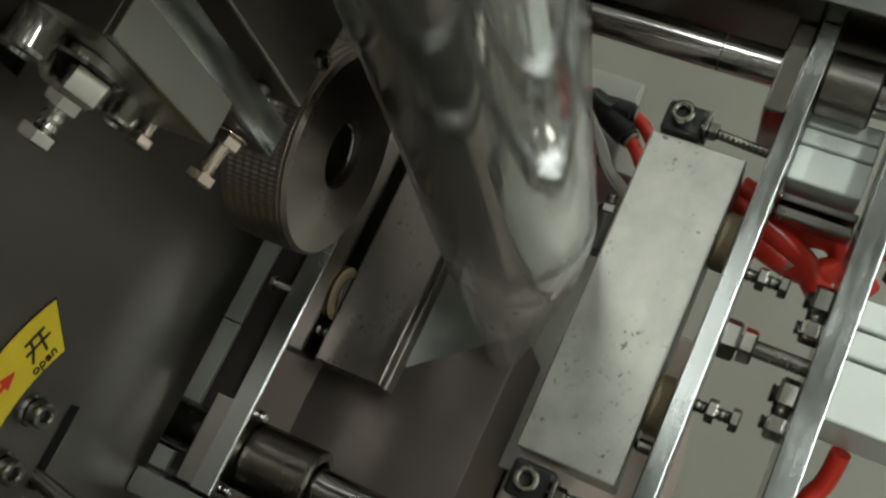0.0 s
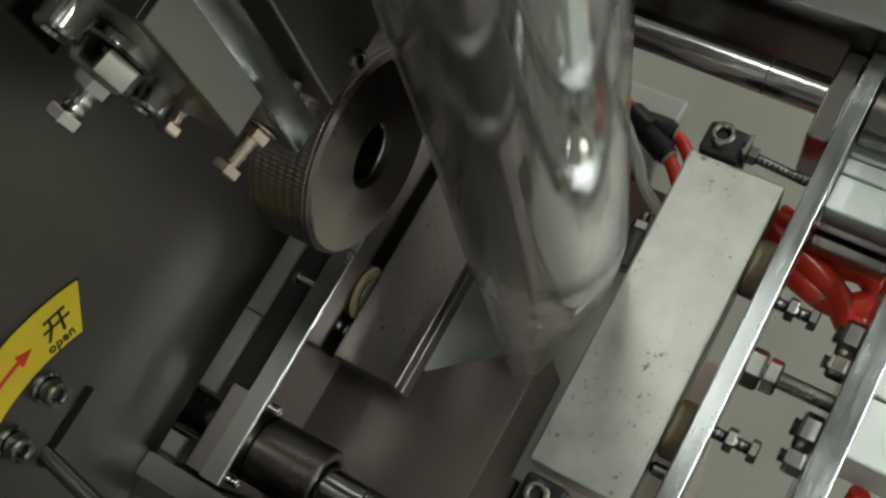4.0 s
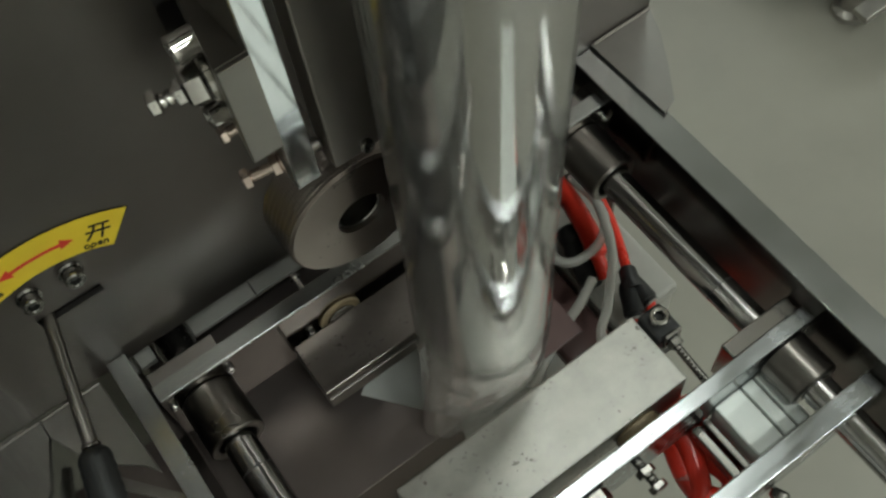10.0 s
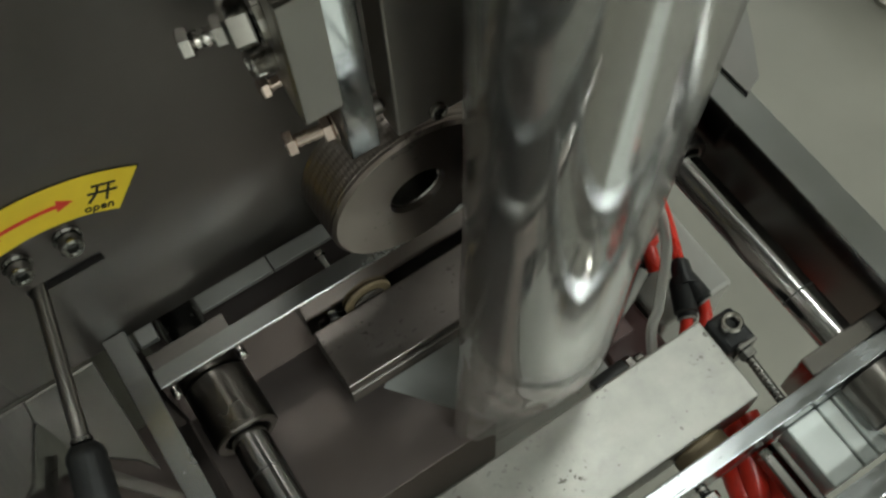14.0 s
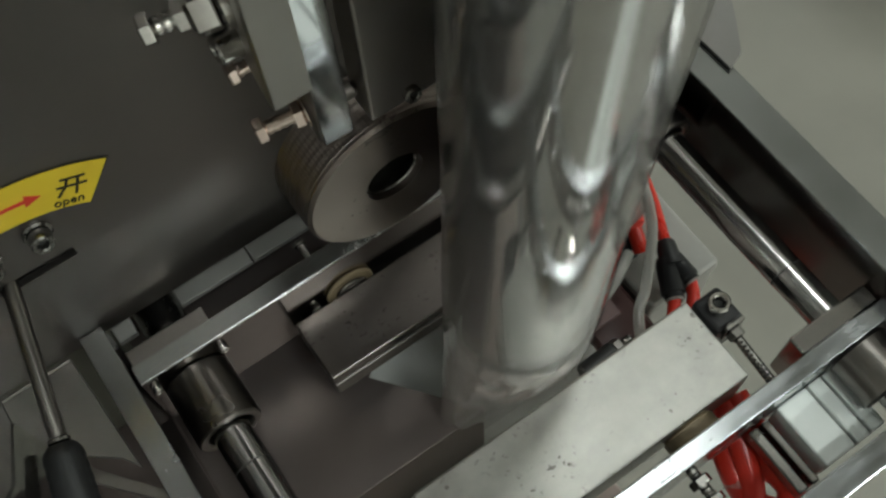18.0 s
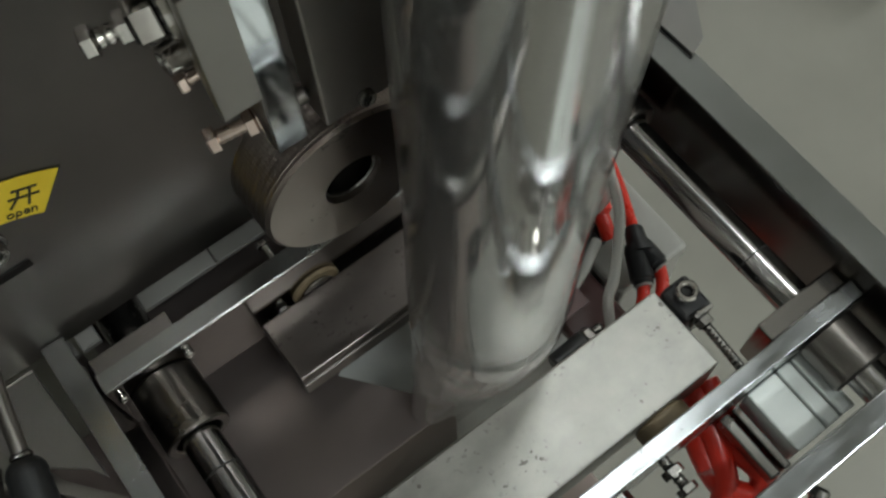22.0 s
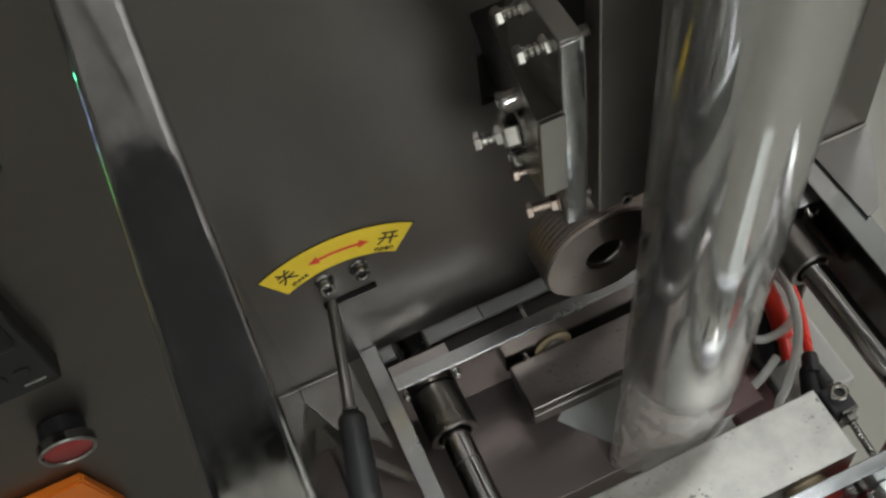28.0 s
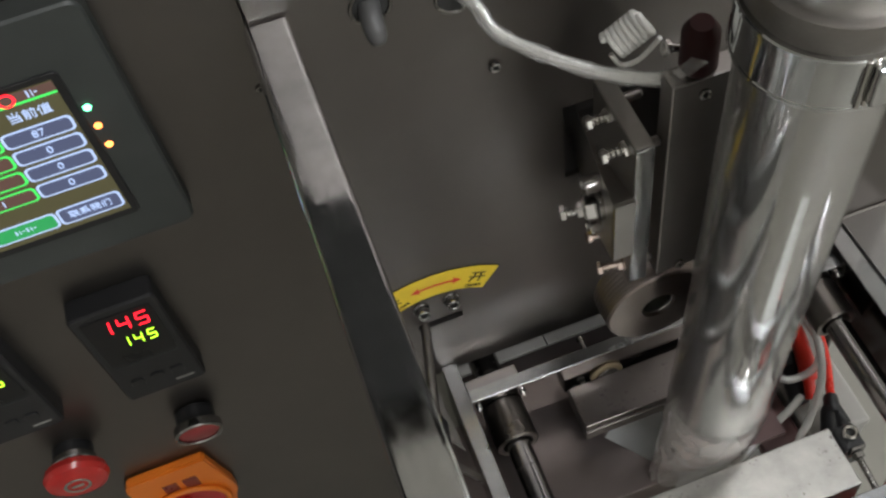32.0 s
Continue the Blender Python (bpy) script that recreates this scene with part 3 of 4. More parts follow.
part("side_wall", box(2.23, 2.28, -1.748, 0.2, FLOOR_Z, -1.802, 0.01), DECK, dk)
part("side_deck", box(-0.005, 0.497, -1.058, -0.02, -1.2, -0.72, 0.02), BROWNCOVER, dk, "brown painted cover under the ledge")
part("brace", sheet([(0.02, -0.20), (0.06, -0.19), (0.16, -0.42), (0.40, -0.72), (0.40, -0.78), (0.12, -0.46)], -0.10, -0.06), DARKSTEEL, dk, "bent steel brace under the ledge")
solid("lower_cover", box(2.64, 3.0, -1.25, 0.3, -1.8, -1.36, 0.03), MAROON, "dark maroon painted cover beside the valve box", "cover")

# ---- axis of the forming tube ----
AX0, AX1 = Vector((1.962, -1.011, 0.0)), Vector((-0.0095, -0.05, 1.0))


def axis(z):
    return AX0 + AX1 * z


# ---- forming tube and film ----
TUBE_END = 0.53
t = thing("forming_tube", "polished steel forming tube with a clamped collar", "tube", axis(TUBE_END))
b = bmesh.new()
loops = []
for r, low in ((0.280, False), (0.280, True), (0.290, True), (0.290, False)):
    loop = []
    for k in range(120):
        a = 2 * math.pi * k / 120
        lift = 0.085 * math.exp(-((math.degrees(a) - 322) / 30) ** 4) + 0.006 * noise.noise(Vector((3 * math.cos(a), 3 * math.sin(a), 1.0)))
        loop.append(b.verts.new(axis(TUBE_END + lift if low else 6.9) + Vector((r * math.cos(a), r * math.sin(a), 0))))
    loops.append(loop)
for p, q in zip(loops, loops[1:] + loops[:1]):
    for k in range(120):
        b.faces.new((p[k], p[(k + 1) % 120], q[(k + 1) % 120], q[k]))
part("tube", b, STEELTUBE, t)
co = part("collar", ring(axis(3.90), axis(4.14), 0.338, 0.312, 72, bev=0.010), EDGEMIRROR, t, "bright clamping collar")
part("rim", ring(axis(4.125), axis(4.155), 0.346, 0.312, 72, bev=0.006), EDGEMIRROR, co)
part("rim", ring(axis(3.885), axis(3.912), 0.342, 0.312, 72, bev=0.006), EDGEMIRROR, co)
part("clip", box(1.865, 2.035, -1.592, -1.535, 3.925, 4.115, 0.014, 3), EDGEMIRROR, co, "bent clip of the collar")
for dx in (-0.105, -0.075):
    part("clip_rib", rod((1.95 + dx, -1.545, 3.90), (1.95 + dx, -1.553, 4.14), 0.012, 10), ZINC, co)
for dx in (-0.03, 0.0, 0.035):
    part("worm_slot", box(1.955 + dx, 1.968 + dx, -1.5945, -1.590, 3.97, 4.07, 0.001), VOID, co, "dark worm slot")
part("shoulder", turn(axis(4.15), axis(4.30), [(0, 0.315), (0.2, 0.335), (1, 0.335)], 64), DULL, t)


def film_point(k, n, z):
    """Film round the tube: tight above, puckered near its end, flattened below."""
    a = 2 * math.pi * k / n
    c = axis(z)
    u, w = math.cos(a), math.sin(a)
    swell = max(0.0, min(1.0, (1.5 - z) / 0.9))
    r = 0.301 + 0.016 * swell * swell * (3 - 2 * swell)
    pleat = noise.noise(Vector((u * 14.0, w * 14.0, z * 0.45)))
    fine = noise.noise(Vector((u * 15.0, w * 15.0, z * 0.8 + 9)))
    pinch = noise.noise(Vector((u * 11.0, w * 11.0, z * 1.1 + 2)))
    near = math.exp(-((z - 1.05) / 0.45) ** 2)
    r += 0.00045 * pleat + 0.0002 * fine + near * (0.0005 * pinch + 0.0006 * fine)
    knot = noise.noise(Vector((u * 9.0, w * 9.0, z * 4.0 + 5)))
    r += 0.002 * near * max(0.0, knot - 0.26)
    off = (a - math.radians(232)) / 0.030
    if abs(off) < 4 and 1.3 < z < 2.4:
        r += 0.010 * math.exp(-off * off) * max(0.0, 0.4 + noise.noise(Vector((3.1, 0.2, z * 11.0))))
    flat = max(0.0, min(1.0, (TUBE_END - 0.02 - z) / 1.9))
    flat = flat * flat * (3 - 2 * flat)
    rx, ry = r + (0.47 - r) * flat, r + (0.03 - r) * flat
    if z < TUBE_END:
        s = min(1.0, (TUBE_END - z) / 0.12)
        pucker = 0.008 * s * noise.noise(Vector((u * 5.0, w * 5.0, z * 7.0)))
        rx, ry = rx + pucker, ry + pucker * (1 - flat)
    return c + Vector((rx * u, ry * w, 0))


N = 216
levels = [6.85 - 0.09 * i for i in range(49)] + [2.40 - 0.0125 * i for i in range(210)] + [-0.23 - 0.07 * i for i in range(26)]
fl = thing("film_tube", "clear plastic film drawn down over the forming tube", "plastic film", axis(-1.0))


def film_part(name, zs, label):
    b = bmesh.new()
    rows = [[b.verts.new(film_point(k, N, z)) for k in range(N)] for z in zs]
    for p, q in zip(rows, rows[1:]):
        for k in range(N):
            b.faces.new((p[k], p[(k + 1) % N], q[(k + 1) % N], q[k]))
    part(name, b, BAGFILM if name == "bag" else FILM, fl, label, sharp=80)


cut = next(i for i, z in enumerate(levels) if z < TUBE_END)
film_part("sleeve", levels[: cut + 1], "clear film stretched over the steel tube")
film_part("bag", levels[cut:], "loose clear film that hangs below the tube")

# ---- sticker by the lever ----
def band(x0, z0, r0, r1, a0, a1, y, n=40, depth=0.004):
    b = bmesh.new()
    prev = None
    for k in range(n + 1):
        a = radians(a0 + (a1 - a0) * k / n)
        q = [b.verts.new((x0 + r * math.sin(a), yy, z0 + r * math.cos(a))) for r in (r0, r1) for yy in (y, y - depth)]
        if prev:
            for i, j in ((0, 1), (1, 3), (3, 2), (2, 0)):
                b.faces.new((prev[i], prev[j], q[j], q[i]))
        else:
            b.faces.new((q[0], q[1], q[3], q[2]))
        prev = q
    b.faces.new((prev[0], prev[1], prev[3], prev[2]))
    return b


def stroke(points, width, y, bm=None, depth=0.003):
    """A drawn line of even width on the panel."""
    for (xa, za), (xb, zb) in zip(points, points[1:]):
        d = Vector((xb - xa, 0, zb - za))
        s = Vector((-d.z, 0, d.x)).normalized() * width / 2
        o = bmesh.new()
        q = [Vector((xa, y, za)) + s, Vector((xb, y, zb)) + s, Vector((xb, y, zb)) - s, Vector((xa, y, za)) - s]
        f0 = [o.verts.new(p) for p in q]
        f1 = [o.verts.new(p + Vector((0, -depth, 0))) for p in q]
        o.faces.new(f0)
        o.faces.new(f1)
        for k in range(4):
            o.faces.new((f0[k], f0[(k + 1) % 4], f1[(k + 1) % 4], f1[k]))
        bm = join(bm, o)
    return bm


def lettering(text, size, x, y, z, turn_y=0.0, depth=0.004):
    """Words on the front of the panel, standing at x, z and turned by so many degrees."""
    cu = bpy.data.curves.new("words", "FONT")
    cu.body, cu.size, cu.extrude = text, size, depth / 2
    cu.align_x, cu.align_y = "CENTER", "CENTER"
    tmp = bpy.data.objects.new("words", cu)
    scene.collection.objects.link(tmp)
    me = bpy.data.meshes.new_from_object(tmp.evaluated_get(bpy.context.evaluated_depsgraph_get()))
    bm = bmesh.new()
    bm.from_mesh(me)
    bpy.data.objects.remove(tmp)
    bpy.data.meshes.remove(me)
    bm.transform(Matrix.Translation((x, y, z)) @ Matrix.Rotation(radians(turn_y), 4, "Y") @ Matrix.Rotation(radians(90), 4, "X"))
    return bm


CX, CZ = 0.460, 0.653


def arc_place(x, z, angle):
    a = radians(angle)
    return lambda dx, dz: (x + dx * math.cos(a) + dz * math.sin(a), z - dx * math.sin(a) + dz * math.cos(a))


st = thing("lever_sticker", "yellow arc sticker with a red double arrow on the steel panel", "sticker", (CX, 0, 1.3))
part("rim", band(CX, CZ, 0.540, 0.770, -31.8, 36.8, -0.001, 48, 0.003), INK, st, "thin black outline")
part("face", band(CX, CZ, 0.546, 0.764, -31.2, 36.2, -0.005), YELLOW, st)
part("arrow_shaft", band(CX, CZ, 0.645, 0.663, -7.5, 14.0, -0.0095, 20, 0.002), INKRED, st)
for a, s in ((-7.5, -1), (14.0, 1)):
    q = arc_place(CX + 0.654 * math.sin(radians(a)), CZ + 0.654 * math.cos(radians(a)), a)
    o = bmesh.new()
    pts = [q(-s * 0.012, 0.032), q(s * 0.045, 0.0), q(-s * 0.012, -0.032)]
    f0 = [o.verts.new((x, -0.0095, z)) for x, z in pts]
    f1 = [o.verts.new((x, -0.012, z)) for x, z in pts]
    o.faces.new(f0)
    o.faces.new(f1)
    for k in range(3):
        o.faces.new((f0[k], f0[(k + 1) % 3], f1[(k + 1) % 3], f1[k]))
    part("arrow_head", o, INKRED, st)
q = arc_place(0.765, 1.240, 24)
b = None
for line in (((-0.045, 0.04), (0.045, 0.04)), ((-0.055, 0.0), (0.055, 0.0)), ((-0.02, 0.04), (-0.022, 0.0), (-0.045, -0.05)), ((0.02, 0.04), (0.02, -0.05))):
    b = stroke([q(*p) for p in line], 0.010, -0.0095, b)
part("open_sign", b, INK, st)
q = arc_place(0.203, 1.275, -23)
b = None
for line in (((-0.03, 0.055), (-0.015, 0.035)), ((0.03, 0.055), (0.015, 0.035)), ((-0.04, 0.025), (0.04, 0.025)), ((-0.052, -0.005), (0.052, -0.005)), ((0, 0.025), (-0.005, -0.01), (-0.045, -0.05)), ((0.003, -0.008), (0.045, -0.05))):
    b = stroke([q(*p) for p in line], 0.010, -0.0095, b)
part("close_sign", b, INK, st)
part("word", lettering("open", 0.056, 0.728, -0.0115, 1.168, 24), INK, st)
part("word", lettering("close", 0.050, 0.262, -0.0115, 1.205, -22), INK, st)

# ---- lever and its screws ----
for x in (0.372, 0.570):
    cap_screw("panel_screw", (x, -0.027, 1.098), (x, -0.082, 1.108), 0.088, DULLZINC, "socket-head screw under the yellow sticker", "lever screws")
lv = thing("lever", "steel lever with a black rubber grip in the panel", "lever", (0.38, 0.0, 0.86))
L0, L1, L2 = Vector((0.385, 0.08, 0.885)), Vector((0.224, -0.572, 0.700)), Vector((0.112, -1.05, 0.60))
part("rod", rod(L0, L1 + (L2 - L1) * 0.1, 0.031, 16), BUSH, lv)
part("ferrule", rod(L1 - (L2 - L1) * 0.06, L1, 0.042, 16), TURNED, lv)
part("grip", turn(L1, L2, [(0, 0.050), (0.03, 0.064)] + [(0.06 + 0.045 * k, 0.072 + 0.0035 * (k % 2) + 0.0006 * k) for k in range(20)] + [(0.97, 0.080), (1, 0.05)], 20), RUBBER, lv, "black ribbed rubber grip")

# ---- seal wheel carriage ----
ar = thing("carriage_arm", "dark steel arm that comes through the panel slot", "machine part", (1.375, -0.4, 2.2))


def slab(x0, x1, side, bev=0.008):
    """A plate of the given y-z outline between x0 and x1 (numbers, or functions of y), with broken edges."""
    b = bmesh.new()
    fx = [x if callable(x) else (lambda y, x=x: x) for x in (x0, x1)]
    lo = [b.verts.new((fx[0](y), y, z)) for y, z in side]
    hi = [b.verts.new((fx[1](y), y, z)) for y, z in side]
    b.faces.new(lo)
    b.faces.new(hi)
    n = len(side)
    for k in range(n):
        b.faces.new((lo[k], lo[(k + 1) % n], hi[(k + 1) % n], hi[k]))
    bmesh.ops.recalc_face_normals(b, faces=b.faces)
    bmesh.ops.bevel(b, geom=b.edges[:], offset=bev, segments=2, affect="EDGES")
    for e in b.edges:
        e.smooth = False
    return b


part("arm", slab(lambda y: 1.318 + 0.18 * (y + 0.79), lambda y: 1.432 + max(0.0, 0.26 * (y + 0.54)), [(0.6, 2.44), (0.6, 1.98), (0.0, 1.97), (-0.42, 1.93), (-0.765, 2.155), (-0.765, 2.632), (0.0, 2.452)], 0.002), DARKSTEEL2, ar)
part("end_face", slab(1.3225, 1.4315, [(-0.7655, 2.158), (-0.790, 2.176), (-0.790, 2.638), (-0.7655, 2.632)], 0.002), DARKSTEEL2, ar, "ground end face of the arm")
hp = thing("holder_plate", "steel holder plate with a mirror-bright front edge", "machine part", (1.49, -0.5, 1.83))
part("plate", box(1.430, 1.528, -0.755, -0.28, 1.862, 2.985, 0.008), DARKSTEEL2, hp)
part("front_edge", box(1.432, 1.526, -0.768, -0.757, 1.866, 2.98, 0.004), EDGEMIRROR, hp, "mirror-bright edge")
gp = thing("guide_plate", "brown-grey steel guide plate behind the film", "machine part", (1.8, -0.7, 1.85))
part("plate", box(1.582, 2.05, -0.775, -0.66, 1.86, 3.34, 0.008), GUIDESTEEL, gp)
cap_screw("guide_screw", (1.712, -0.776, 1.90), (1.712, -0.80, 1.905), 0.055, TURNED, "small screw low on the guide plate", "guide screws", washer=False)
cap_screw("guide_screw", (1.735, -0.776, 3.25), (1.735, -0.80, 3.255), 0.055, TURNED, "small screw high on the guide plate", "guide screws", washer=False)
part("stay", rod((1.529, -0.70, 2.93), (1.581, -0.70, 2.93), 0.026, 14), BUSH, hp)
part("stay", rod((1.529, -0.40, 2.93), (1.63, -0.40, 2.93), 0.026, 14), BUSH, hp)
part("stay", rod((1.529, -0.70, 1.95), (1.581, -0.70, 1.95), 0.026, 14), BUSH, hp)
B = "carriage bolts"
hex_bolt("hex_bolt", (1.308, -0.464, 2.922), (1.47, -0.464, 2.922), 0.070, 0.05, ZINC, "bright bolt with a lock nut in the holder plate", 0.62, group=B, washer=True)
hex_bolt("hex_bolt", (1.293, -0.672, 2.912), (1.47, -0.672, 2.912), 0.070, 0.05, ZINC, "bright bolt with a lock nut in the holder plate", 0.62, group=B, washer=True)
hex_bolt("hex_bolt", (1.284, -0.659, 1.938), (1.47, -0.694, 1.952), 0.070, 0.045, COPPER, "bright bolt with a lock nut low in the holder plate", 0.59, group=B, washer=True)
hex_bolt("hex_bolt", (1.146, -0.500, 2.326), (1.36, -0.556, 2.350), 0.076, 0.055, ZINC, "long bright adjusting bolt with a lock nut in the arm", 0.42, group=B)
nb = thing("hex_nut", "large bright nut with a washer on the arm", "nut", (1.30, -0.54, 2.35), B)
part("nut", hexhead((1.330, -0.545, 2.355), (1.262, -0.530, 2.350), 0.135), ZINC, nb, sharp=20)
part("washer", ring((1.366, -0.550, 2.356), (1.330, -0.545, 2.355), 0.085, 0.04, 28), ZINC, nb)
cap_screw("arm_screw", (1.374, -0.512, 2.503), (1.272, -0.512, 2.503), 0.105, ZINC, "socket-head screw in the side of the arm", "arm screws", washer=False)
cap_screw("arm_screw", (1.374, -0.530, 2.155), (1.290, -0.533, 2.160), 0.088, ZINC, "socket-head screw in the side of the arm", "arm screws", washer=False)
hex_bolt("hex_bolt", (1.312, -0.462, 1.950), (1.392, -0.464, 1.948), 0.064, 0.045, COPPER, "short copper-toned bolt under the arm", group=B)

FACED = metal("lathe_faced_steel", (0.21, 0.178, 0.160), (0.25, 0.213, 0.192), 0.26, 0.32, (1, 1, 1), 500.0, 0.0, 9.0, 0.01)
round_brushed(FACED, 0.6, 0.36, "Y")
wh = thing("seal_wheel", "knurled steel sealing wheel with a bored hub", "wheel", (1.653, -0.6, 1.05))
WC, WR = Vector((1.636, -0.747, 1.444)), 0.318
b = bmesh.new()
n, rings = 260, []
prof = [(0.0, 0.106, 0), (0.0, WR - 0.012, 0), (0.012, WR, 0)] + [(0.022, WR, 0)] + [(0.026 + 0.0135 * j, WR, 1 - j % 2) for j in range(13)] + [(0.196, WR, 0)] + [(0.205, WR, 0), (0.215, WR - 0.012, 0), (0.215, 0.106, 0), (0.0, 0.106, 0)]
for j, (dy, r, kn) in enumerate(prof):
    rings.append([b.verts.new(WC + Vector(((r + (0.002 if kn and k % 2 else -0.001 if not kn and 2 < j < 17 else 0)) * math.cos(2 * math.pi * k / n), dy, (r + (0.002 if kn and k % 2 else -0.001 if not kn and 2 < j < 17 else 0)) * math.sin(2 * math.pi * k / n)))) for k in range(n)])
for p, q in zip(rings, rings[1:]):
    for k in range(n):
        b.faces.new((p[k], p[(k + 1) % n], q[(k + 1) % n], q[k]))
part("disc", b, FACED, wh, sharp=12)
part("hub_bore", ring(WC + Vector((0, 0.02, 0)), WC + Vector((0, 0.2, 0)), 0.1055, 0.090, 36), CHROME, wh, "bright bore")
part("hub_pin", rod(WC + Vector((0, 0.12, 0)), WC + Vector((0, 0.76, 0)), 0.089, 28), TURNED, wh)

# ---- small things on the panel ----
for x, z, d in ((1.03, 3.005, 0.06), (-0.065, 3.377, 0.05)):
    cap_screw("panel_screw", (x, -0.002, z), (x, -0.03, z), d, TURNED, "small button screw in the steel panel", "panel screws", washer=False)
for x, z in ((0.503, 3.62), (0.885, 3.52)):
    g = thing("cable_gland", "dark round cable hole in the steel panel", "cable hole", (x, 0, z))
    part("rim", ring((x, 0.0, z), (x, -0.012, z), 0.10, 0.082, 28), TURNED, g)
    # the panel is not cut here; a flat dark disc gives the hole's shade
    part("hollow", turn((x, -0.001, z), (x, -0.003, z), [(0, 0.084), (1, 0.084)], 28), VOID, g, "flat dark disc for the shade in the hole")
solid("grey_cable", tube_along([(0.50, 0.0, 3.63), (0.49, -0.06, 3.60), (0.49, -0.10, 3.56), (0.49, -0.12, 3.50)], lambda s: 0.052 * math.sqrt(max(0.05, 1 - s**6)), 14), CABLEGREY, "grey cable end that hangs from the panel hole", "cable")
lm = thing("cable_loom", "wires in a clear spiral wrap that sag to the guide plate", "cable", (0.95, -0.1, 3.5))
path = [Vector(p) for p in ((0.885, 0.0, 3.55), (0.946, -0.1, 3.525), (1.003, -0.2, 3.42), (1.156, -0.35, 3.355), (1.364, -0.5, 3.285), (1.555, -0.62, 3.27), (1.645, -0.7, 3.335), (1.70, -0.77, 3.487))]
for k in range(5):
    a = 2 * math.pi * k / 5
    part("wire", tube_along([p + Vector((0.3, 0.5 * math.sin(a + 1.1 * i), math.cos(a + 1.1 * i))) * 0.017 for i, p in enumerate(path)], 0.0125, 7), WHITEPVC, lm)
part("wrap", tube_along(path, lambda s: 0.033 + 0.009 * ((s * 9) % 1) ** 2, 16, steps=24), SLEEVE, lm, "clear overlapping wrap")
co = thing("coiled_lead", "white coiled lead above the holder plate", "cable", (1.51, -0.5, 3.4))
helix = []
for k in range(71):
    a = 2 * math.pi * k / 10
    s = k / 70
    c = Vector((1.43, -0.48, 3.40)).lerp(Vector((1.565, -0.52, 3.53)), s)
    helix.append(c + Vector((-0.05 * math.cos(a) * 0.7, 0.06 * math.sin(a), 0.05 * math.cos(a))))
part("coil", tube_along(helix, 0.016, 8, steps=3), WHITEPVC, co)
part("lead", tube_along([(1.43, -0.48, 3.35), (1.47, -0.5, 3.285), (1.54, -0.52, 3.30), (1.60, -0.54, 3.38), (1.62, -0.56, 3.44)], 0.012, 7), WHITEPVC, co)
hex_bolt("hex_bolt", (1.615, -0.60, 3.42), (1.70, -0.62, 3.40), 0.07, 0.045, ZINC, "bright bolt beside the coiled lead", group=B)
kb = thing("red_knob", "dark red rubber cap above the guide plate", "knob", (1.74, -0.72, 3.4))
part("cap", turn((1.735, -0.70, 3.345), (1.72, -0.72, 3.63), [(0, 0.07), (0.1, 0.085), (0.8, 0.082), (1, 0.05)], 24), DARKRED, kb)

# ---- control panel instruments ----
CONTROL_Y = 0.139
SEGMENTS = {"0": "abcdef", "1": "bc", "3": "abgcd", "4": "fgbc", "5": "afgcd"}


def digit(ch, x, z, w, h, y, bm=None, lean=0.12):
    """One seven-segment figure, x and z at its lower left."""
    t = w * 0.16
    ends = {"a": ((0, 1), (1, 1)), "b": ((1, 1), (1, 0.5)), "c": ((1, 0.5), (1, 0)), "d": ((0, 0), (1, 0)), "e": ((0, 0.5), (0, 0)), "f": ((0, 1), (0, 0.5)), "g": ((0, 0.5), (1, 0.5))}
    for s in SEGMENTS[ch]:
        p = [(x + u * w + v * h * lean, z + v * h) for u, v in ends[s]]
        bm = stroke(p, t, y, bm, 0.004)
    return bm


def rounded(x0, x1, z0, z1, y0, y1, r, n=6):
    """A slab on the panel with rounded corners, its front edge eased."""
    b = bmesh.new()

    def loop(inset, y):
        vs = []
        for cx, cz, a0 in ((x1 - r, z1 - r, 0), (x0 + r, z1 - r, 90), (x0 + r, z0 + r, 180), (x1 - r, z0 + r, 270)):
            for k in range(n + 1):
                a = radians(a0 + 90 * k / n)
                vs.append(b.verts.new((cx + (r - inset) * math.cos(a), y, cz + (r - inset) * math.sin(a))))
        return vs

    e = min(0.012, r * 0.5, abs(y1 - y0) * 0.4)
    rings = [loop(0, y0), loop(0, y1 + e), loop(e, y1)]
    for p, q in zip(rings, rings[1:]):
        for k in range(len(p)):
            b.faces.new((p[k], p[(k + 1) % len(p)], q[(k + 1) % len(p)], q[k]))
    b.faces.new(rings[0])
    b.faces.new(rings[-1])
    return b


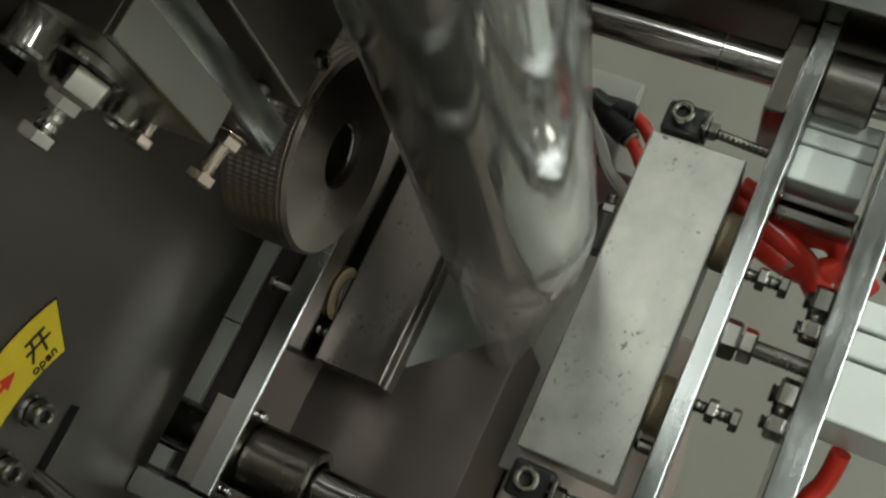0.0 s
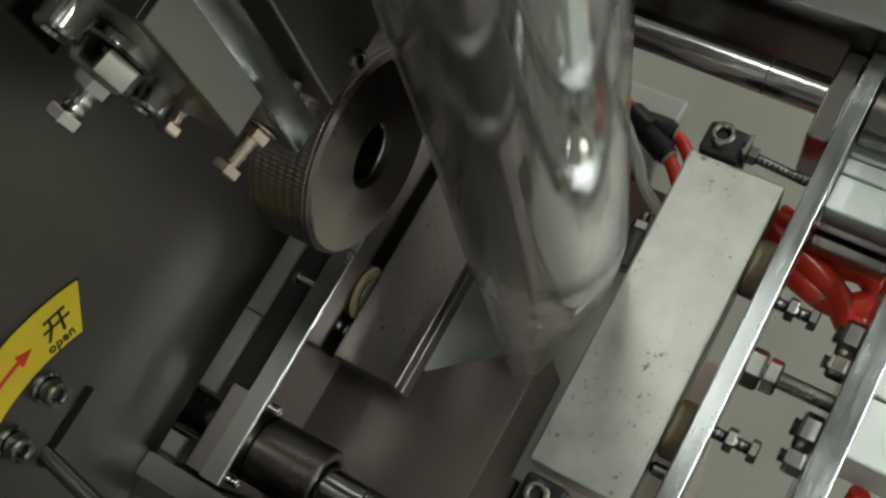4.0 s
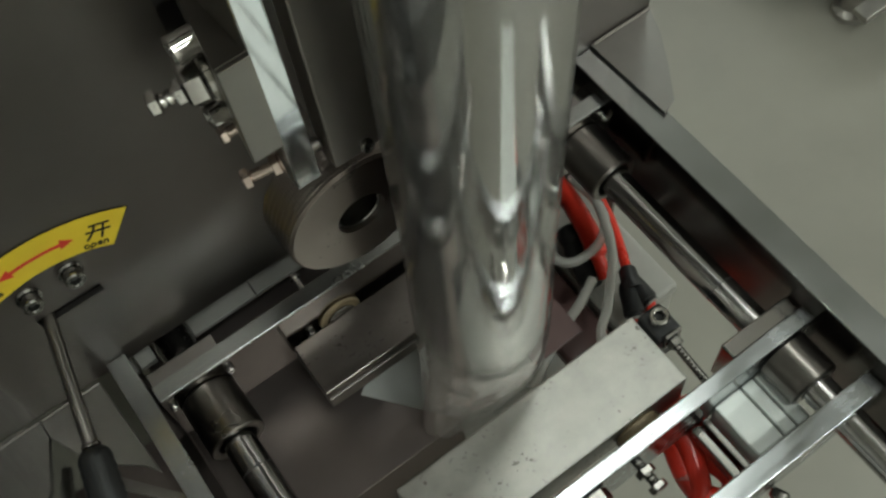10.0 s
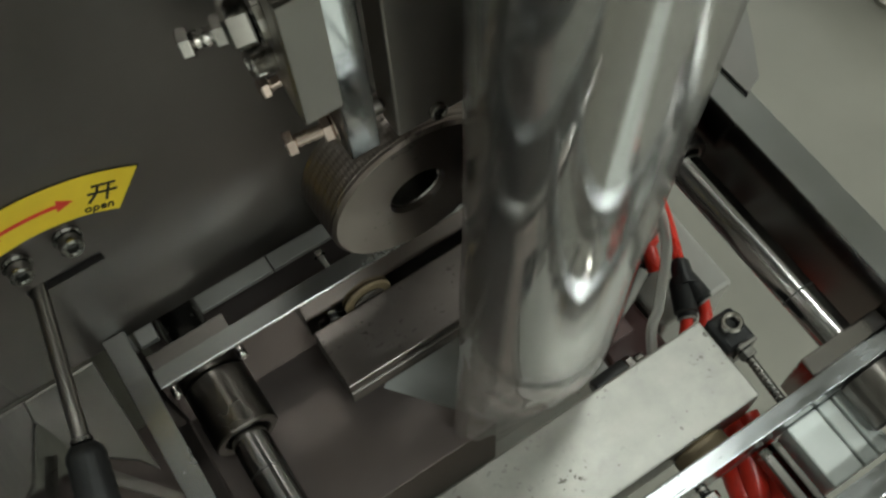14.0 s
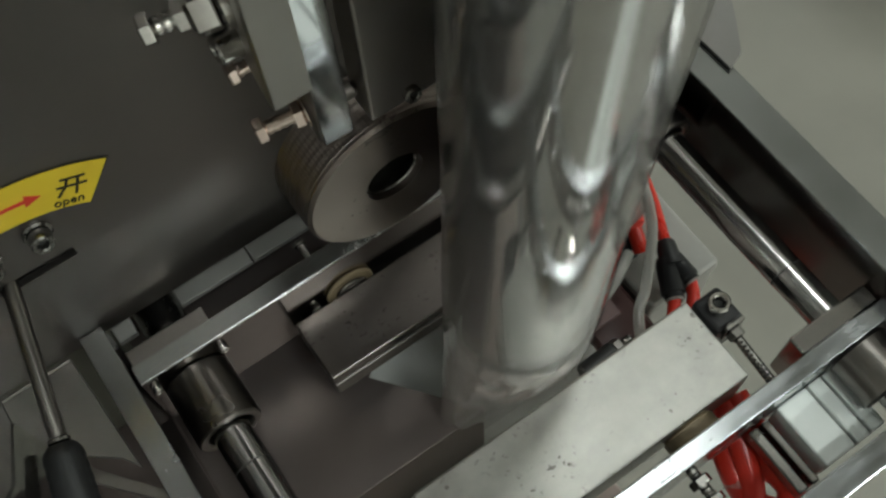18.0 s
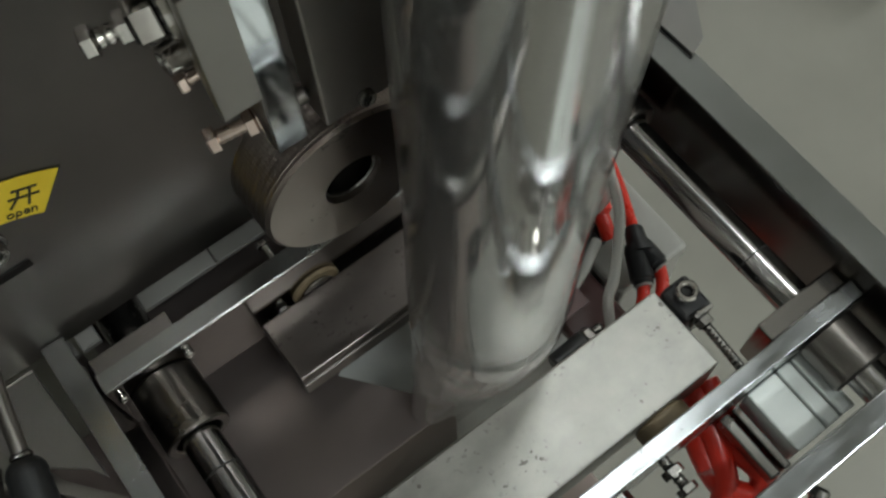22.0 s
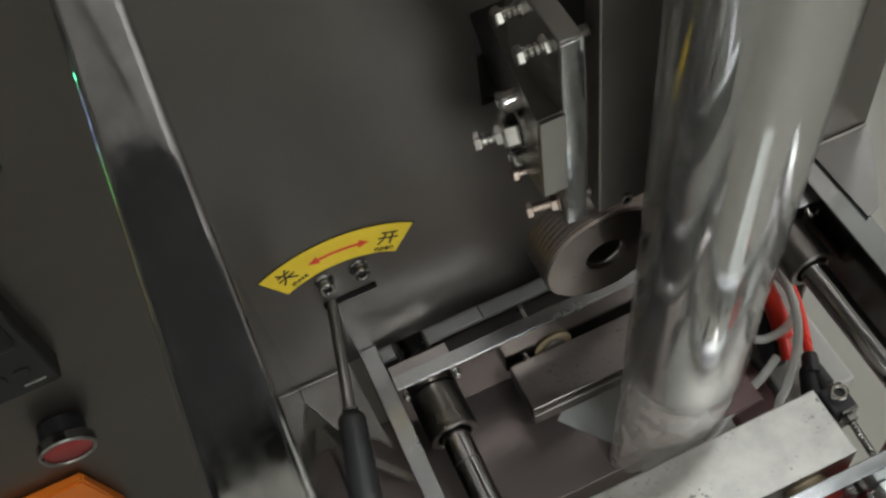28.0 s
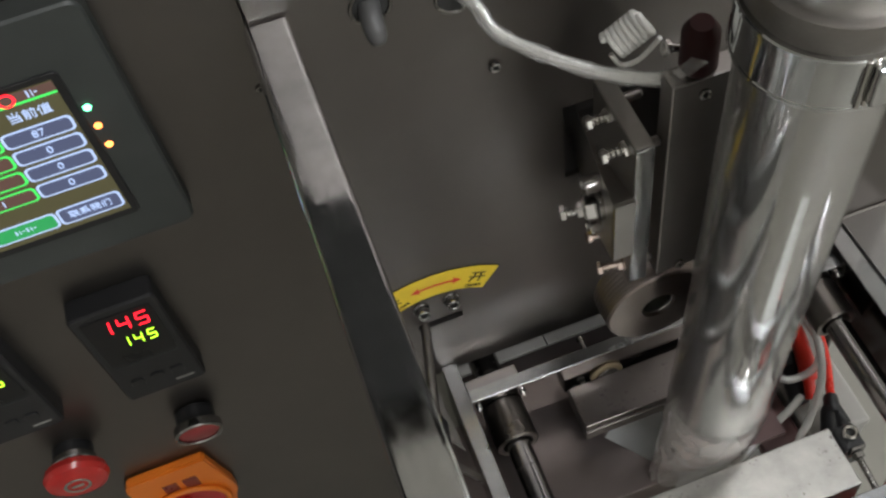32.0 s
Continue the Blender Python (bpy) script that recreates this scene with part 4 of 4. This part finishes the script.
def controller(x1, z0, red, green):
    """A temperature controller 48 by 96 mm; x1, z0: its lower right corner."""
    x0, z1 = x1 - 0.485, z0 + 0.96
    c = thing("temperature_controller", "black temperature controller with glowing red and green figures", "controller", ((x0 + x1) / 2, 0, z0), "temperature controllers")
    part("case", rounded(x0, x1, z0, z1, -0.001, -0.14, 0.03), BLACK, c)
    part("window", rounded(x0 + 0.045, x1 - 0.045, z0 + 0.42, z1 - 0.06, -0.1415, -0.1455, 0.02), SMOKED, c, "smoked display window")
    for k, ch in enumerate(reversed(red)):
        part("red_figure", digit(ch, x1 - 0.155 - 0.105 * k, z0 + 0.745, 0.058, 0.110, -0.147, None), SEGRED, c, "glowing red figure")
    for k, ch in enumerate(reversed(green)):
        part("green_figure", digit(ch, x1 - 0.150 - 0.078 * k, z0 + 0.585, 0.042, 0.085, -0.147, None), SEGGREEN, c, "glowing green figure")
    part("name_strip", box(x0 + 0.06, x1 - 0.06, -0.144, -0.1415, z0 + 0.385, z0 + 0.392, 0), CHARCOAL, c)
    for k in range(3):
        part("key", rounded(x0 + 0.075 + 0.12 * k, x0 + 0.155 + 0.12 * k, z0 + 0.15, z0 + 0.22, -0.1415, -0.150, 0.02), BLACK, c)
        part("marker", box(x0 + 0.11 + 0.11 * k, x0 + 0.125 + 0.11 * k, -0.145, -0.1415, z0 + 0.46, z0 + 0.475, 0), INKRED, c)
    part("label_bar", box(x1 - 0.17, x1 - 0.06, -0.144, -0.1415, z0 + 0.07, z0 + 0.085, 0), GREYBOX, c)
    c.location.y += CONTROL_Y * DM


controller(-1.003, 1.225, "145", "145")
controller(-1.872, 1.27, "5", "35")

hm = thing("touch_panel", "charcoal touch panel with a lit screen of number fields", "touch panel", (-1.63, 0, 2.64))
part("bezel", rounded(-2.66, -0.60, 2.64, 4.12, 0.052, -0.075, 0.06), CHARCOAL, hm)
part("inner_frame", rounded(-2.45, -0.815, 2.845, 3.825, -0.0755, -0.085, 0.03), BLACK, hm, "black screen surround")
sc = part("screen", box(-2.40, -0.853, -0.089, -0.0855, 2.895, 3.792, 0), SCREENBACK, hm, "lit olive screen")
SY = -0.0895


def field(x0, x1, z0, z1, edge, fill, text=""):
    part("field_edge", rounded(x0, x1, z0, z1, SY, SY - 0.001, 0.025), edge, sc)
    part("field", rounded(x0 + 0.012, x1 - 0.012, z0 + 0.010, z1 - 0.010, SY - 0.0012, SY - 0.002, 0.02), fill, sc)
    if text:
        part("figures", lettering(text, 0.058, (x0 + x1) / 2, SY - 0.004, (z0 + z1) / 2), SCREENWHITE, sc)


part("banner", box(-2.40, -0.853, SY - 0.001, SY, 3.735, 3.788, 0), SCREENBROWN, sc)
part("banner_edge", box(-2.40, -0.853, SY - 0.0015, SY, 3.722, 3.735, 0), SCREENGREEN, sc)
part("stop_mark", ring((-1.058, SY - 0.001, 3.760), (-1.058, SY - 0.002, 3.760), 0.038, 0.027, 24, bev=0.0005), SEGRED, sc, "red round mark")
for k, (txt, z) in enumerate((("87", 3.541), ("0", 3.427), ("0", 3.313), ("0", 3.195))):
    field(-1.175, -0.862, z - 0.047, z + 0.047, SCREENWHITE, SCREENDARK, txt)
    field(-1.490, -1.180, z - 0.047, z + 0.047, SCREENGREEN, SCREENBROWN, "" if k == 0 else "1")
field(-1.170, -0.862, 2.930, 3.045, SCREENWHITE, SCREENDARK)
field(-1.490, -1.175, 2.930, 3.040, SCREENWHITE, SCREENKEY)
field(-1.810, -1.495, 2.930, 3.040, SCREENWHITE, SCREENDARK)
part("words", lettering("当前值", 0.064, -1.003, SY - 0.003, 3.657), SCREENWHITE, sc)
part("words", lettering("联系我们", 0.052, -1.016, SY - 0.004, 2.986), SCREENWHITE, sc)
# writing on the screen that is too small to read
for x0, z, n, w, h in ((-1.44, 3.657, 3, 0.055, 0.05), (-1.38, 2.985, 2, 0.045, 0.03), (-0.97, 3.764, 1, 0.045, 0.04), (-1.16, 3.764, 1, 0.045, 0.04)):
    for k in range(n):
        x = x0 + k * w * 1.2
        part("unread_sign", box(x, x + w * 0.18, SY - 0.003, SY - 0.002, z - h / 2, z + h / 2, 0), SCREENWHITE, sc)
        part("unread_sign", box(x + w * 0.42, x + w * 0.55, SY - 0.003, SY - 0.002, z - h / 2, z + h * 0.4, 0), SCREENWHITE, sc)
        part("unread_sign", box(x + w * 0.72, x + w, SY - 0.003, SY - 0.002, z - h * 0.1, z + h * 0.1, 0), SCREENWHITE, sc)
for z, m in ((3.576, LEDGREEN), (3.456, LEDORANGE), (3.329, LEDORANGE)):
    part("indicator", turn((-0.786, -0.0755, z), (-0.786, -0.083, z), [(0, 0.018), (0.7, 0.016), (1, 0.008)], 14), m, hm, "small lit indicator")

hm.location.y += 0.086 * DM
pb = thing("push_button", "red push button in a chrome ring on a black collar", "button", (-1.262, 0.139, 0.70))
c0 = Vector((-1.262, 0.139, 0.615))
part("collar", turn(c0, c0 + Vector((0, -0.10, -0.01)), [(0, 0.13), (0.9, 0.13), (1, 0.12)], 36), BLACK, pb)
part("bezel", ring(c0 + Vector((0, -0.10, -0.01)), c0 + Vector((0, -0.17, -0.018)), 0.160, 0.132, 40, bev=0.015), CHROME, pb, "chrome ring")
part("cap", turn(c0 + Vector((0, -0.10, -0.01)), c0 + Vector((0, -0.158, -0.017)), [(0, 0.131), (0.9, 0.131), (1, 0.118)], 36), REDCAP, pb, "dull red cap")

es = thing("emergency_stop", "red mushroom stop button with a chrome neck", "button", (-2.05, 0.139, 0.66))
c0 = Vector((-2.06, 0.139, 0.70))
part("collar", turn(c0, c0 + Vector((0, -0.08, 0)), [(0, 0.13), (0.9, 0.13), (1, 0.12)], 36), BLACK, es)
part("neck", turn(c0 + Vector((0, -0.08, 0)), c0 + Vector((0, -0.16, 0)), [(0, 0.14), (0.5, 0.145), (1, 0.12)], 36), CHROME, es, "chrome neck")
part("mushroom", turn(c0 + Vector((0, -0.15, 0)), c0 + Vector((0, -0.265, 0)), [(0, 0.13), (0.12, 0.195), (0.5, 0.207), (0.8, 0.19), (0.94, 0.155), (1, 0.14)], 40), REDCAP2, es, "glossy red mushroom head")
part("emblem", ring(c0 + Vector((0, -0.2655, 0)), c0 + Vector((0, -0.271, 0)), 0.085, 0.065, 32, bev=0.001), ZINC, es, "worn silver emblem")
part("emblem_arrow", box(c0.x - 0.04, c0.x + 0.04, c0.y - 0.272, c0.y - 0.2655, c0.z - 0.015, c0.z + 0.015, 0), ZINC, es)

sw = thing("main_switch", "orange main switch guard with a red rotary knob", "switch", (-1.62, 0, -0.6))
b = bmesh.new()
o = [(-1.86, 0.51), (-1.30, 0.51), (-1.235, 0.0), (-1.235, -0.14), (-1.30, -0.27), (-1.36, -0.55), (-1.84, -0.55), (-1.90, -0.27), (-1.87, 0.15), (-1.91, 0.40)]
lo = [b.verts.new((x, -0.085, z)) for x, z in o]
hi = [b.verts.new((x, -0.16, z)) for x, z in o]
b.faces.new(lo)
b.faces.new(hi)
for k in range(len(o)):
    n = (k + 1) % len(o)
    b.faces.new((lo[k], lo[n], hi[n], hi[k]))
bmesh.ops.bevel(b, geom=b.edges[:], offset=0.015, segments=2, affect="EDGES")
part("guard", b, ORANGE, sw, "orange plastic guard")
for x, z in ((-1.625, 0.275), (-1.478, 0.275)):
    part("window", box(x - 0.052, x + 0.052, -0.164, -0.1605, z - 0.11, z + 0.05, 0.001), DARKREDW, sw, "small dark red window")
part("knob_ring", ring((-1.60, -0.16, -0.10), (-1.60, -0.20, -0.10), 0.31, 0.265, 44, bev=0.012), ORANGE, sw)
part("knob", turn((-1.60, -0.16, -0.10), (-1.60, -0.175, -0.10), [(0, 0.264), (1, 0.26)], 44), REDCAP2, sw, "red rotary knob")
part("knob_grip", box(-1.65, -1.55, -0.27, -0.176, -0.33, 0.10, 0.02), REDCAP2, sw)
sw.location += Vector((-0.08, 0.22, -0.43)) * DM

# ---- small things of the sealing frame ----
for x, _ in RODS:
    for dx, z in ((-0.165, 0.055), (0.165, 0.055)):
        cap_screw("bushing_screw", (x + dx, -0.302, z), (x + dx, -0.328, z), 0.044, ZINC, "small screw beside the rod bushing", "bushing screws", washer=False)
    ba = thing("rear_bushing", "dark steel sleeve round the guide rod behind the cross plate", "bushing", (x, 0.0, -0.2))
    part("sleeve", ring((x, -0.082, ROD_Z), (x, 0.25, ROD_Z), 0.105, 0.0865, 32), TURNED, ba)
for x0, x1, z in ((0.825, 1.215, -0.15), (1.221, 3.0, -0.15)):
    solid("rear_beam", box(x0, x1, 0.078, 0.36, z - 0.035, z, 0.006), BEAMGREY, "pale grey steel beam under the cabinet", "beam", group="rear beams")
solid("rear_block", box(0.512, 0.604, 0.004, 0.108, -0.035, 0.0, 0.006), BEAMGREY, "small pale steel block beside the rod", "block")
hex_bolt("hex_bolt", (1.42, -0.06, 0.05), (1.42, -0.204, 0.05), 0.055, 0.04, ZINC, "small bolt in the back of the cross plate", group="cross plate bolts")
for x0, x1 in ((0.513, 0.90), (2.99, 3.353)):
    solid("rear_pad", box(x0, x1, -0.204, -0.095, -0.30, 0.10, 0.008), DARKMIRROR, "dark steel pad behind the cross plate", "block", group="rear pads")
for x in (1.52, 2.38):
    sp = thing("insulating_spacer", "tan insulating spacer behind the back jaw", "spacer", (x, -0.31, -0.3), "back jaw spacers")
    part("disc", rod((x, -0.301, -0.13), (x, -0.322, -0.13), 0.125, 28), BAKELITE, sp)
    part("boss", rod((x, -0.322, -0.13), (x, -0.336, -0.13), 0.085, 28), TURNED, sp)
for x in (1.335, 2.56):
    pn = thing("jaw_pin", "dark steel pin between the cross plate and the back jaw", "pin", (x, -0.31, -0.2))
    part("pin", rod((x, -0.301, -0.16), (x, -0.336, -0.16), 0.035, 16), TURNED, pn)
    part("foot", box(x - 0.075, x + 0.075, -0.336, -0.302, -0.30, -0.21, 0.008), BLACK, pn)
for x in (1.60, 2.36):
    sp = thing("insulating_spacer", "tan insulating spacer behind the front jaw", "spacer", (x, -1.77, -0.3), "front jaw spacers")
    part("disc", rod((x, -1.731, -0.16), (x, -1.809, -0.16), 0.13, 28), BAKELITE, sp)


def end_clamp(s, x):
    """Black clamp on an end of the front jaw, with its tension rod; s: -1 left end, 1 right end."""
    k = thing("jaw_clamp", "black clamp with a socket screw on the front jaw", "clamp", (x, -1.42, -0.25), "jaw clamps")
    part("block", box(x - 0.075, x + 0.075, -1.515, -1.335, -0.26, 0.02, 0.02), BLACK, k)
    part("screw_head", ring((x, -1.415, 0.02), (x, -1.415, 0.09), 0.052, 0.026, 28), ZINC, k, "bright socket screw")
    part("screw_socket", turn((x, -1.415, 0.03), (x, -1.415, 0.05), [(0, 0.027), (1, 0.027)], 6), VOID, k)
    part("lock_plate", box(x - 0.055, x + 0.045, -1.535, -1.516, -0.06, 0.075, 0.004), TURNED, k)
    part("nut", hexhead((x - 0.01, -1.537, 0.0), (x - 0.01, -1.575, 0.0), 0.075), TURNED, k, sharp=20)
    part("tension_rod", thread((x - 0.01, -1.50, 0.0), (x - 0.02 * s, -1.802, -0.02), 0.024), TURNED, k)


end_clamp(1, 2.768)
end_clamp(-1, 1.092)

G = "front bolts"
hex_bolt("hex_bolt", (2.213, -2.068, -0.02), (2.213, -1.893, -0.02), 0.085, 0.055, TURNED, "steel bolt with a lock nut in the jaw carrier", 0.52, group=G)
hex_bolt("hex_bolt", (1.632, -2.075, -0.02), (1.632, -1.893, -0.02), 0.085, 0.055, TURNED, "steel bolt with a lock nut in the jaw carrier", 0.52, group=G)
tr = thing("tie_rod", "plain steel rod with two nuts between the cross plates", "tie rod", (1.93, -2.06, -0.02))
part("rod", rod((1.93, -1.893, -0.02), (1.93, -2.25, -0.02), 0.036, 18), TURNED, tr)
part("nut", hexhead((1.93, -1.898, -0.02), (1.93, -1.965, -0.02), 0.15), TURNED, tr, sharp=20)
part("nut", hexhead((1.93, -1.972, -0.02), (1.93, -2.03, -0.02), 0.13), ZINC, tr, sharp=20)
for x, z in ((2.19, 0.0), (2.075, -0.02), (1.785, 0.0), (1.668, -0.02)):
    big = x in (2.19, 1.785)
    nt_ = thing("cylinder_nut", "hexagon nut on the inner side of the outer cross plate", "nut", (x, -2.2, z), "cylinder nuts")
    part("nut", hexhead((x, -2.238, z), (x, -2.165, z), 0.14 if big else 0.10), TURNED if big else ZINC, nt_, sharp=20)
    part("stud", thread((x, -2.17, z), (x, -2.14, z), 0.04 if big else 0.03), TURNED, nt_)


def air_cylinder(x0, x1, y0, y1, z1, label):
    """A pale air cylinder of extruded profile with grooves along it."""
    w, h = x1 - x0, 0.42
    c = thing("air_cylinder", label, "air cylinder", ((x0 + x1) / 2, (y0 + y1) / 2, z1 - h), "air cylinders")
    cuts = [0, 0.49, 0.52, 0.74, 0.77, 1.0]
    for k in range(0, 6, 2):
        part("profile_rib", box(x0 + w * cuts[k], x0 + w * cuts[k + 1], y0, y1, z1 - h, z1, 0.012), ALU, c)
    # dark strips in the grooves stand for the shade between the ribs
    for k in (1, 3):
        part("groove", box(x0 + w * cuts[k] + 0.001, x0 + w * cuts[k + 1] - 0.001, y0 + 0.004, y1 - 0.004, z1 - h, z1 - 0.03, 0), TURNED, c, "groove floor coloured dark for its shade")
    return c


air_cylinder(2.743, 3.09, -2.215, -1.895, -0.17, "pale aluminium air cylinder between the cross plates")
air_cylinder(1.80, 2.33, -3.6, -2.355, -0.15, "pale aluminium air cylinder on the outer cross plate")
gr = thing("guide_bar", "dark grooved steel bar beside the air cylinder", "guide bar", (2.64, -2.1, -0.4))
part("bar", box(2.60, 2.655, -2.236, -1.90, -0.36, -0.26, 0.01), TURNED, gr)
part("bar", box(2.668, 2.71, -2.236, -1.90, -0.34, -0.24, 0.01), TURNED, gr)

H = "red air hoses"
for k, pts in enumerate(([(2.75, -1.55, -0.45), (2.66, -1.72, -0.42), (2.60, -1.92, -0.45), (2.52, -2.10, -0.52), (2.44, -2.22, -0.62), (2.46, -2.36, -0.75)],
                         [(2.70, -1.60, -0.55), (2.60, -1.78, -0.52), (2.52, -1.95, -0.52), (2.50, -2.12, -0.55), (2.58, -2.24, -0.55), (2.67, -2.20, -0.52), (2.66, -2.08, -0.50), (2.60, -1.98, -0.50)],
                         [(2.72, -1.72, -0.40), (2.69, -1.90, -0.42), (2.71, -2.06, -0.48), (2.66, -2.24, -0.58), (2.56, -2.40, -0.70)])):
    solid("air_hose", tube_along(pts, 0.064, 14), RED, "glossy red air hose looped between the cross plates", "hose", group=H)
solid("air_hose", tube_along([(1.76, -2.50, -0.45), (1.64, -2.49, -0.55), (1.53, -2.45, -0.62), (1.44, -2.5, -0.72), (1.38, -2.62, -0.9)], 0.045, 12), RED, "glossy red air hose beside the air cylinder", "hose", group=H)
solid("air_hose", tube_along([(2.42, -2.76, -0.45), (2.36, -2.92, -0.45), (2.36, -3.2, -0.6)], 0.042, 12), RED, "red air hose from the flow valve", "hose", group=H)
solid("clear_tie", ring((2.49, -2.06, -0.545), (2.515, -2.03, -0.54), 0.075, 0.062, 20), SLEEVE, "clear tie round the red hoses", "cable tie")
solid("air_hose", tube_along([(3.50, 0.1, -1.12), (3.48, -0.17, -1.1), (3.405, -0.43, -1.1), (3.27, -0.73, -1.10)], 0.034, 10), RED, "thin red air hose above the grey box", "hose", group=H)
solid("air_hose", tube_along([(3.28, 0.15, -1.02), (3.27, -0.12, -1.0), (3.22, -0.40, -1.02), (3.15, -0.60, -1.05), (3.12, -0.70, -1.1)], lambda s: 0.07 if s < 0.7 else 0.045, 12), RED, "thick red air hose beside the black fitting", "hose", group=H)


def fitting(p, q, r, label):
    """A black push-in fitting: body, ring and release collar."""
    p, q = Vector(p), Vector(q)
    c = thing("hose_fitting", label, "hose fitting", p, "hose fittings")
    part("body", turn(p, p.lerp(q, 0.7), [(0, r * 0.7), (0.08, r), (0.9, r), (1, r * 0.85)], 20), BLACK, c)
    part("collar", turn(p.lerp(q, 0.7), q, [(0, r * 0.8), (0.5, r * 0.95), (0.85, r * 0.95), (1, r * 0.7)], 20), BLACK, c)
    return c


yf = thing("hose_fitting", "black forked push-in fitting over the grey box with red hoses", "hose fitting", (3.2, -0.9, -1.15), "hose fittings")
part("neck", turn((3.27, -0.725, -1.10), (3.20, -0.88, -1.10), [(0, 0.045), (0.1, 0.058), (0.55, 0.062), (1, 0.085)], 20), BLACK, yf)
for p, q in (((3.225, -0.82, -1.10), (3.225, -1.01, -1.10)), ((3.205, -0.82, -1.10), (3.085, -1.035, -1.10))):
    p, q = Vector(p), Vector(q)
    arm = part("outlet", turn(p, q, [(0, 0.06), (0.15, 0.07), (0.86, 0.07), (0.9, 0.058), (1, 0.058)], 20), BLACK, yf)
    part("release_ring", ring(p.lerp(q, 1.0), p.lerp(q, 1.06), 0.052, 0.036, 20, bev=0.003), GREYBOX, arm, "grey release ring")
for pts in ([(3.225, -1.0, -1.10), (3.18, -1.08, -1.10), (3.08, -1.18, -1.12), (2.94, -1.32, -1.2)], [(3.09, -1.025, -1.10), (3.03, -1.09, -1.10), (2.94, -1.17, -1.12), (2.80, -1.32, -1.2)]):
    solid("air_hose", tube_along(pts, 0.038, 12), RED, "red air hose that runs under the jaw", "hose", group=H)
av = thing("air_valve", "small dark cylinder with a bright nut beside the jaw", "valve", (2.55, -1.05, -0.9))
part("barrel", rod((2.34, -1.13, -0.90), (2.56, -1.12, -0.90), 0.06, 20), CABLEGREY, av, "dark barrel")
part("nut", hexhead((2.562, -1.12, -0.90), (2.61, -1.118, -0.90), 0.10), DARKSTEEL, av, sharp=20)
part("stud", rod((2.61, -1.118, -0.90), (2.68, -1.115, -0.90), 0.03, 14), TURNED, av)
solid("clear_hose", tube_along([(2.22, -1.08, -0.80), (2.40, -0.99, -0.79), (2.60, -0.90, -0.80), (2.80, -0.82, -0.84), (2.98, -0.72, -0.92)], 0.034, 12), HOSECLEAR, "milky clear hose along the small valve", "hose")
fitting((3.07, -0.66, -1.21), (3.18, -0.24, -1.16), 0.090, "black push-in fitting beside the thick red hose")
fitting((2.62, -2.45, -0.42), (2.45, -2.72, -0.42), 0.085, "black flow valve beside the air cylinder")
fv = thing("flow_screw", "steel adjusting screw with a nut on the flow valve", "screw", (2.66, -2.42, -0.4))
part("stem", rod((2.60, -2.46, -0.40), (2.74, -2.40, -0.34), 0.03, 14), TURNED, fv)
part("nut", hexhead((2.625, -2.45, -0.39), (2.655, -2.437, -0.377), 0.10), ZINC, fv, sharp=20)
part("knob", rod((2.72, -2.41, -0.35), (2.77, -2.387, -0.33), 0.05, 18), TURNED, fv)

gx = thing("valve_box", "grey plastic valve box below the guide rod", "valve box", (3.2, -0.57, -2.2))
part("case", box(3.03, 3.53, -0.95, 0.08, -2.2, -1.42, 0.03, 3), GREYBOX, gx)
part("lid", box(3.02, 3.54, -0.96, 0.09, -1.417, -1.30, 0.03, 3), GREYBOX, gx)
solid("clear_hose", tube_along([(3.40, 0.0, -0.9), (3.36, -0.25, -0.87), (3.28, -0.48, -0.85), (3.21, -0.62, -0.85), (3.12, -0.74, -0.85), (2.9, -0.95, -0.85), (2.77, -1.05, -0.85), (2.62, -1.3, -0.9)], 0.032, 12), HOSECLEAR, "milky clear hose that rises past the jaw", "hose")
solid("clear_hose", tube_along([(3.36, -0.05, -0.95), (3.36, -0.22, -0.92), (3.35, -0.33, -0.9), (3.30, -0.46, -0.88), (3.17, -0.56, -0.88), (3.0, -0.57, -0.9), (2.91, -0.52, -0.9), (2.89, -0.44, -0.9), (2.9, -0.3, -0.95), (2.95, -0.1, -1.1)], 0.032, 12), HOSECLEAR, "milky clear hose bent into a loop", "hose")

# ---- another machine on the floor, farther off ----
om = thing("floor_machine", "dark machine with silver feet that stands on the workshop floor", "machine", (13.0, 4.5, FLOOR_Z))
part("body", box(11.05, 16.0, 2.45, 7.5, FLOOR_Z + 0.45, FLOOR_Z + 1.9, 0.08), CHARCOAL, om)
for x, y in ((11.15, 2.6), (15.7, 2.6), (11.15, 7.2), (15.7, 7.2)):
    part("leg", rod((x, y, FLOOR_Z + 0.12), (x, y, FLOOR_Z + 0.5), 0.14, 16), ALU2, om)
    part("foot", turn((x, y, FLOOR_Z), (x, y, FLOOR_Z + 0.14), [(0, 0.26), (0.6, 0.25), (1, 0.15)], 20), ALU2, om)
part("drip_tray", box(10.9, 12.4, 2.15, 2.42, FLOOR_Z + 0.3, FLOOR_Z + 0.42, 0.02), ALU2, om)
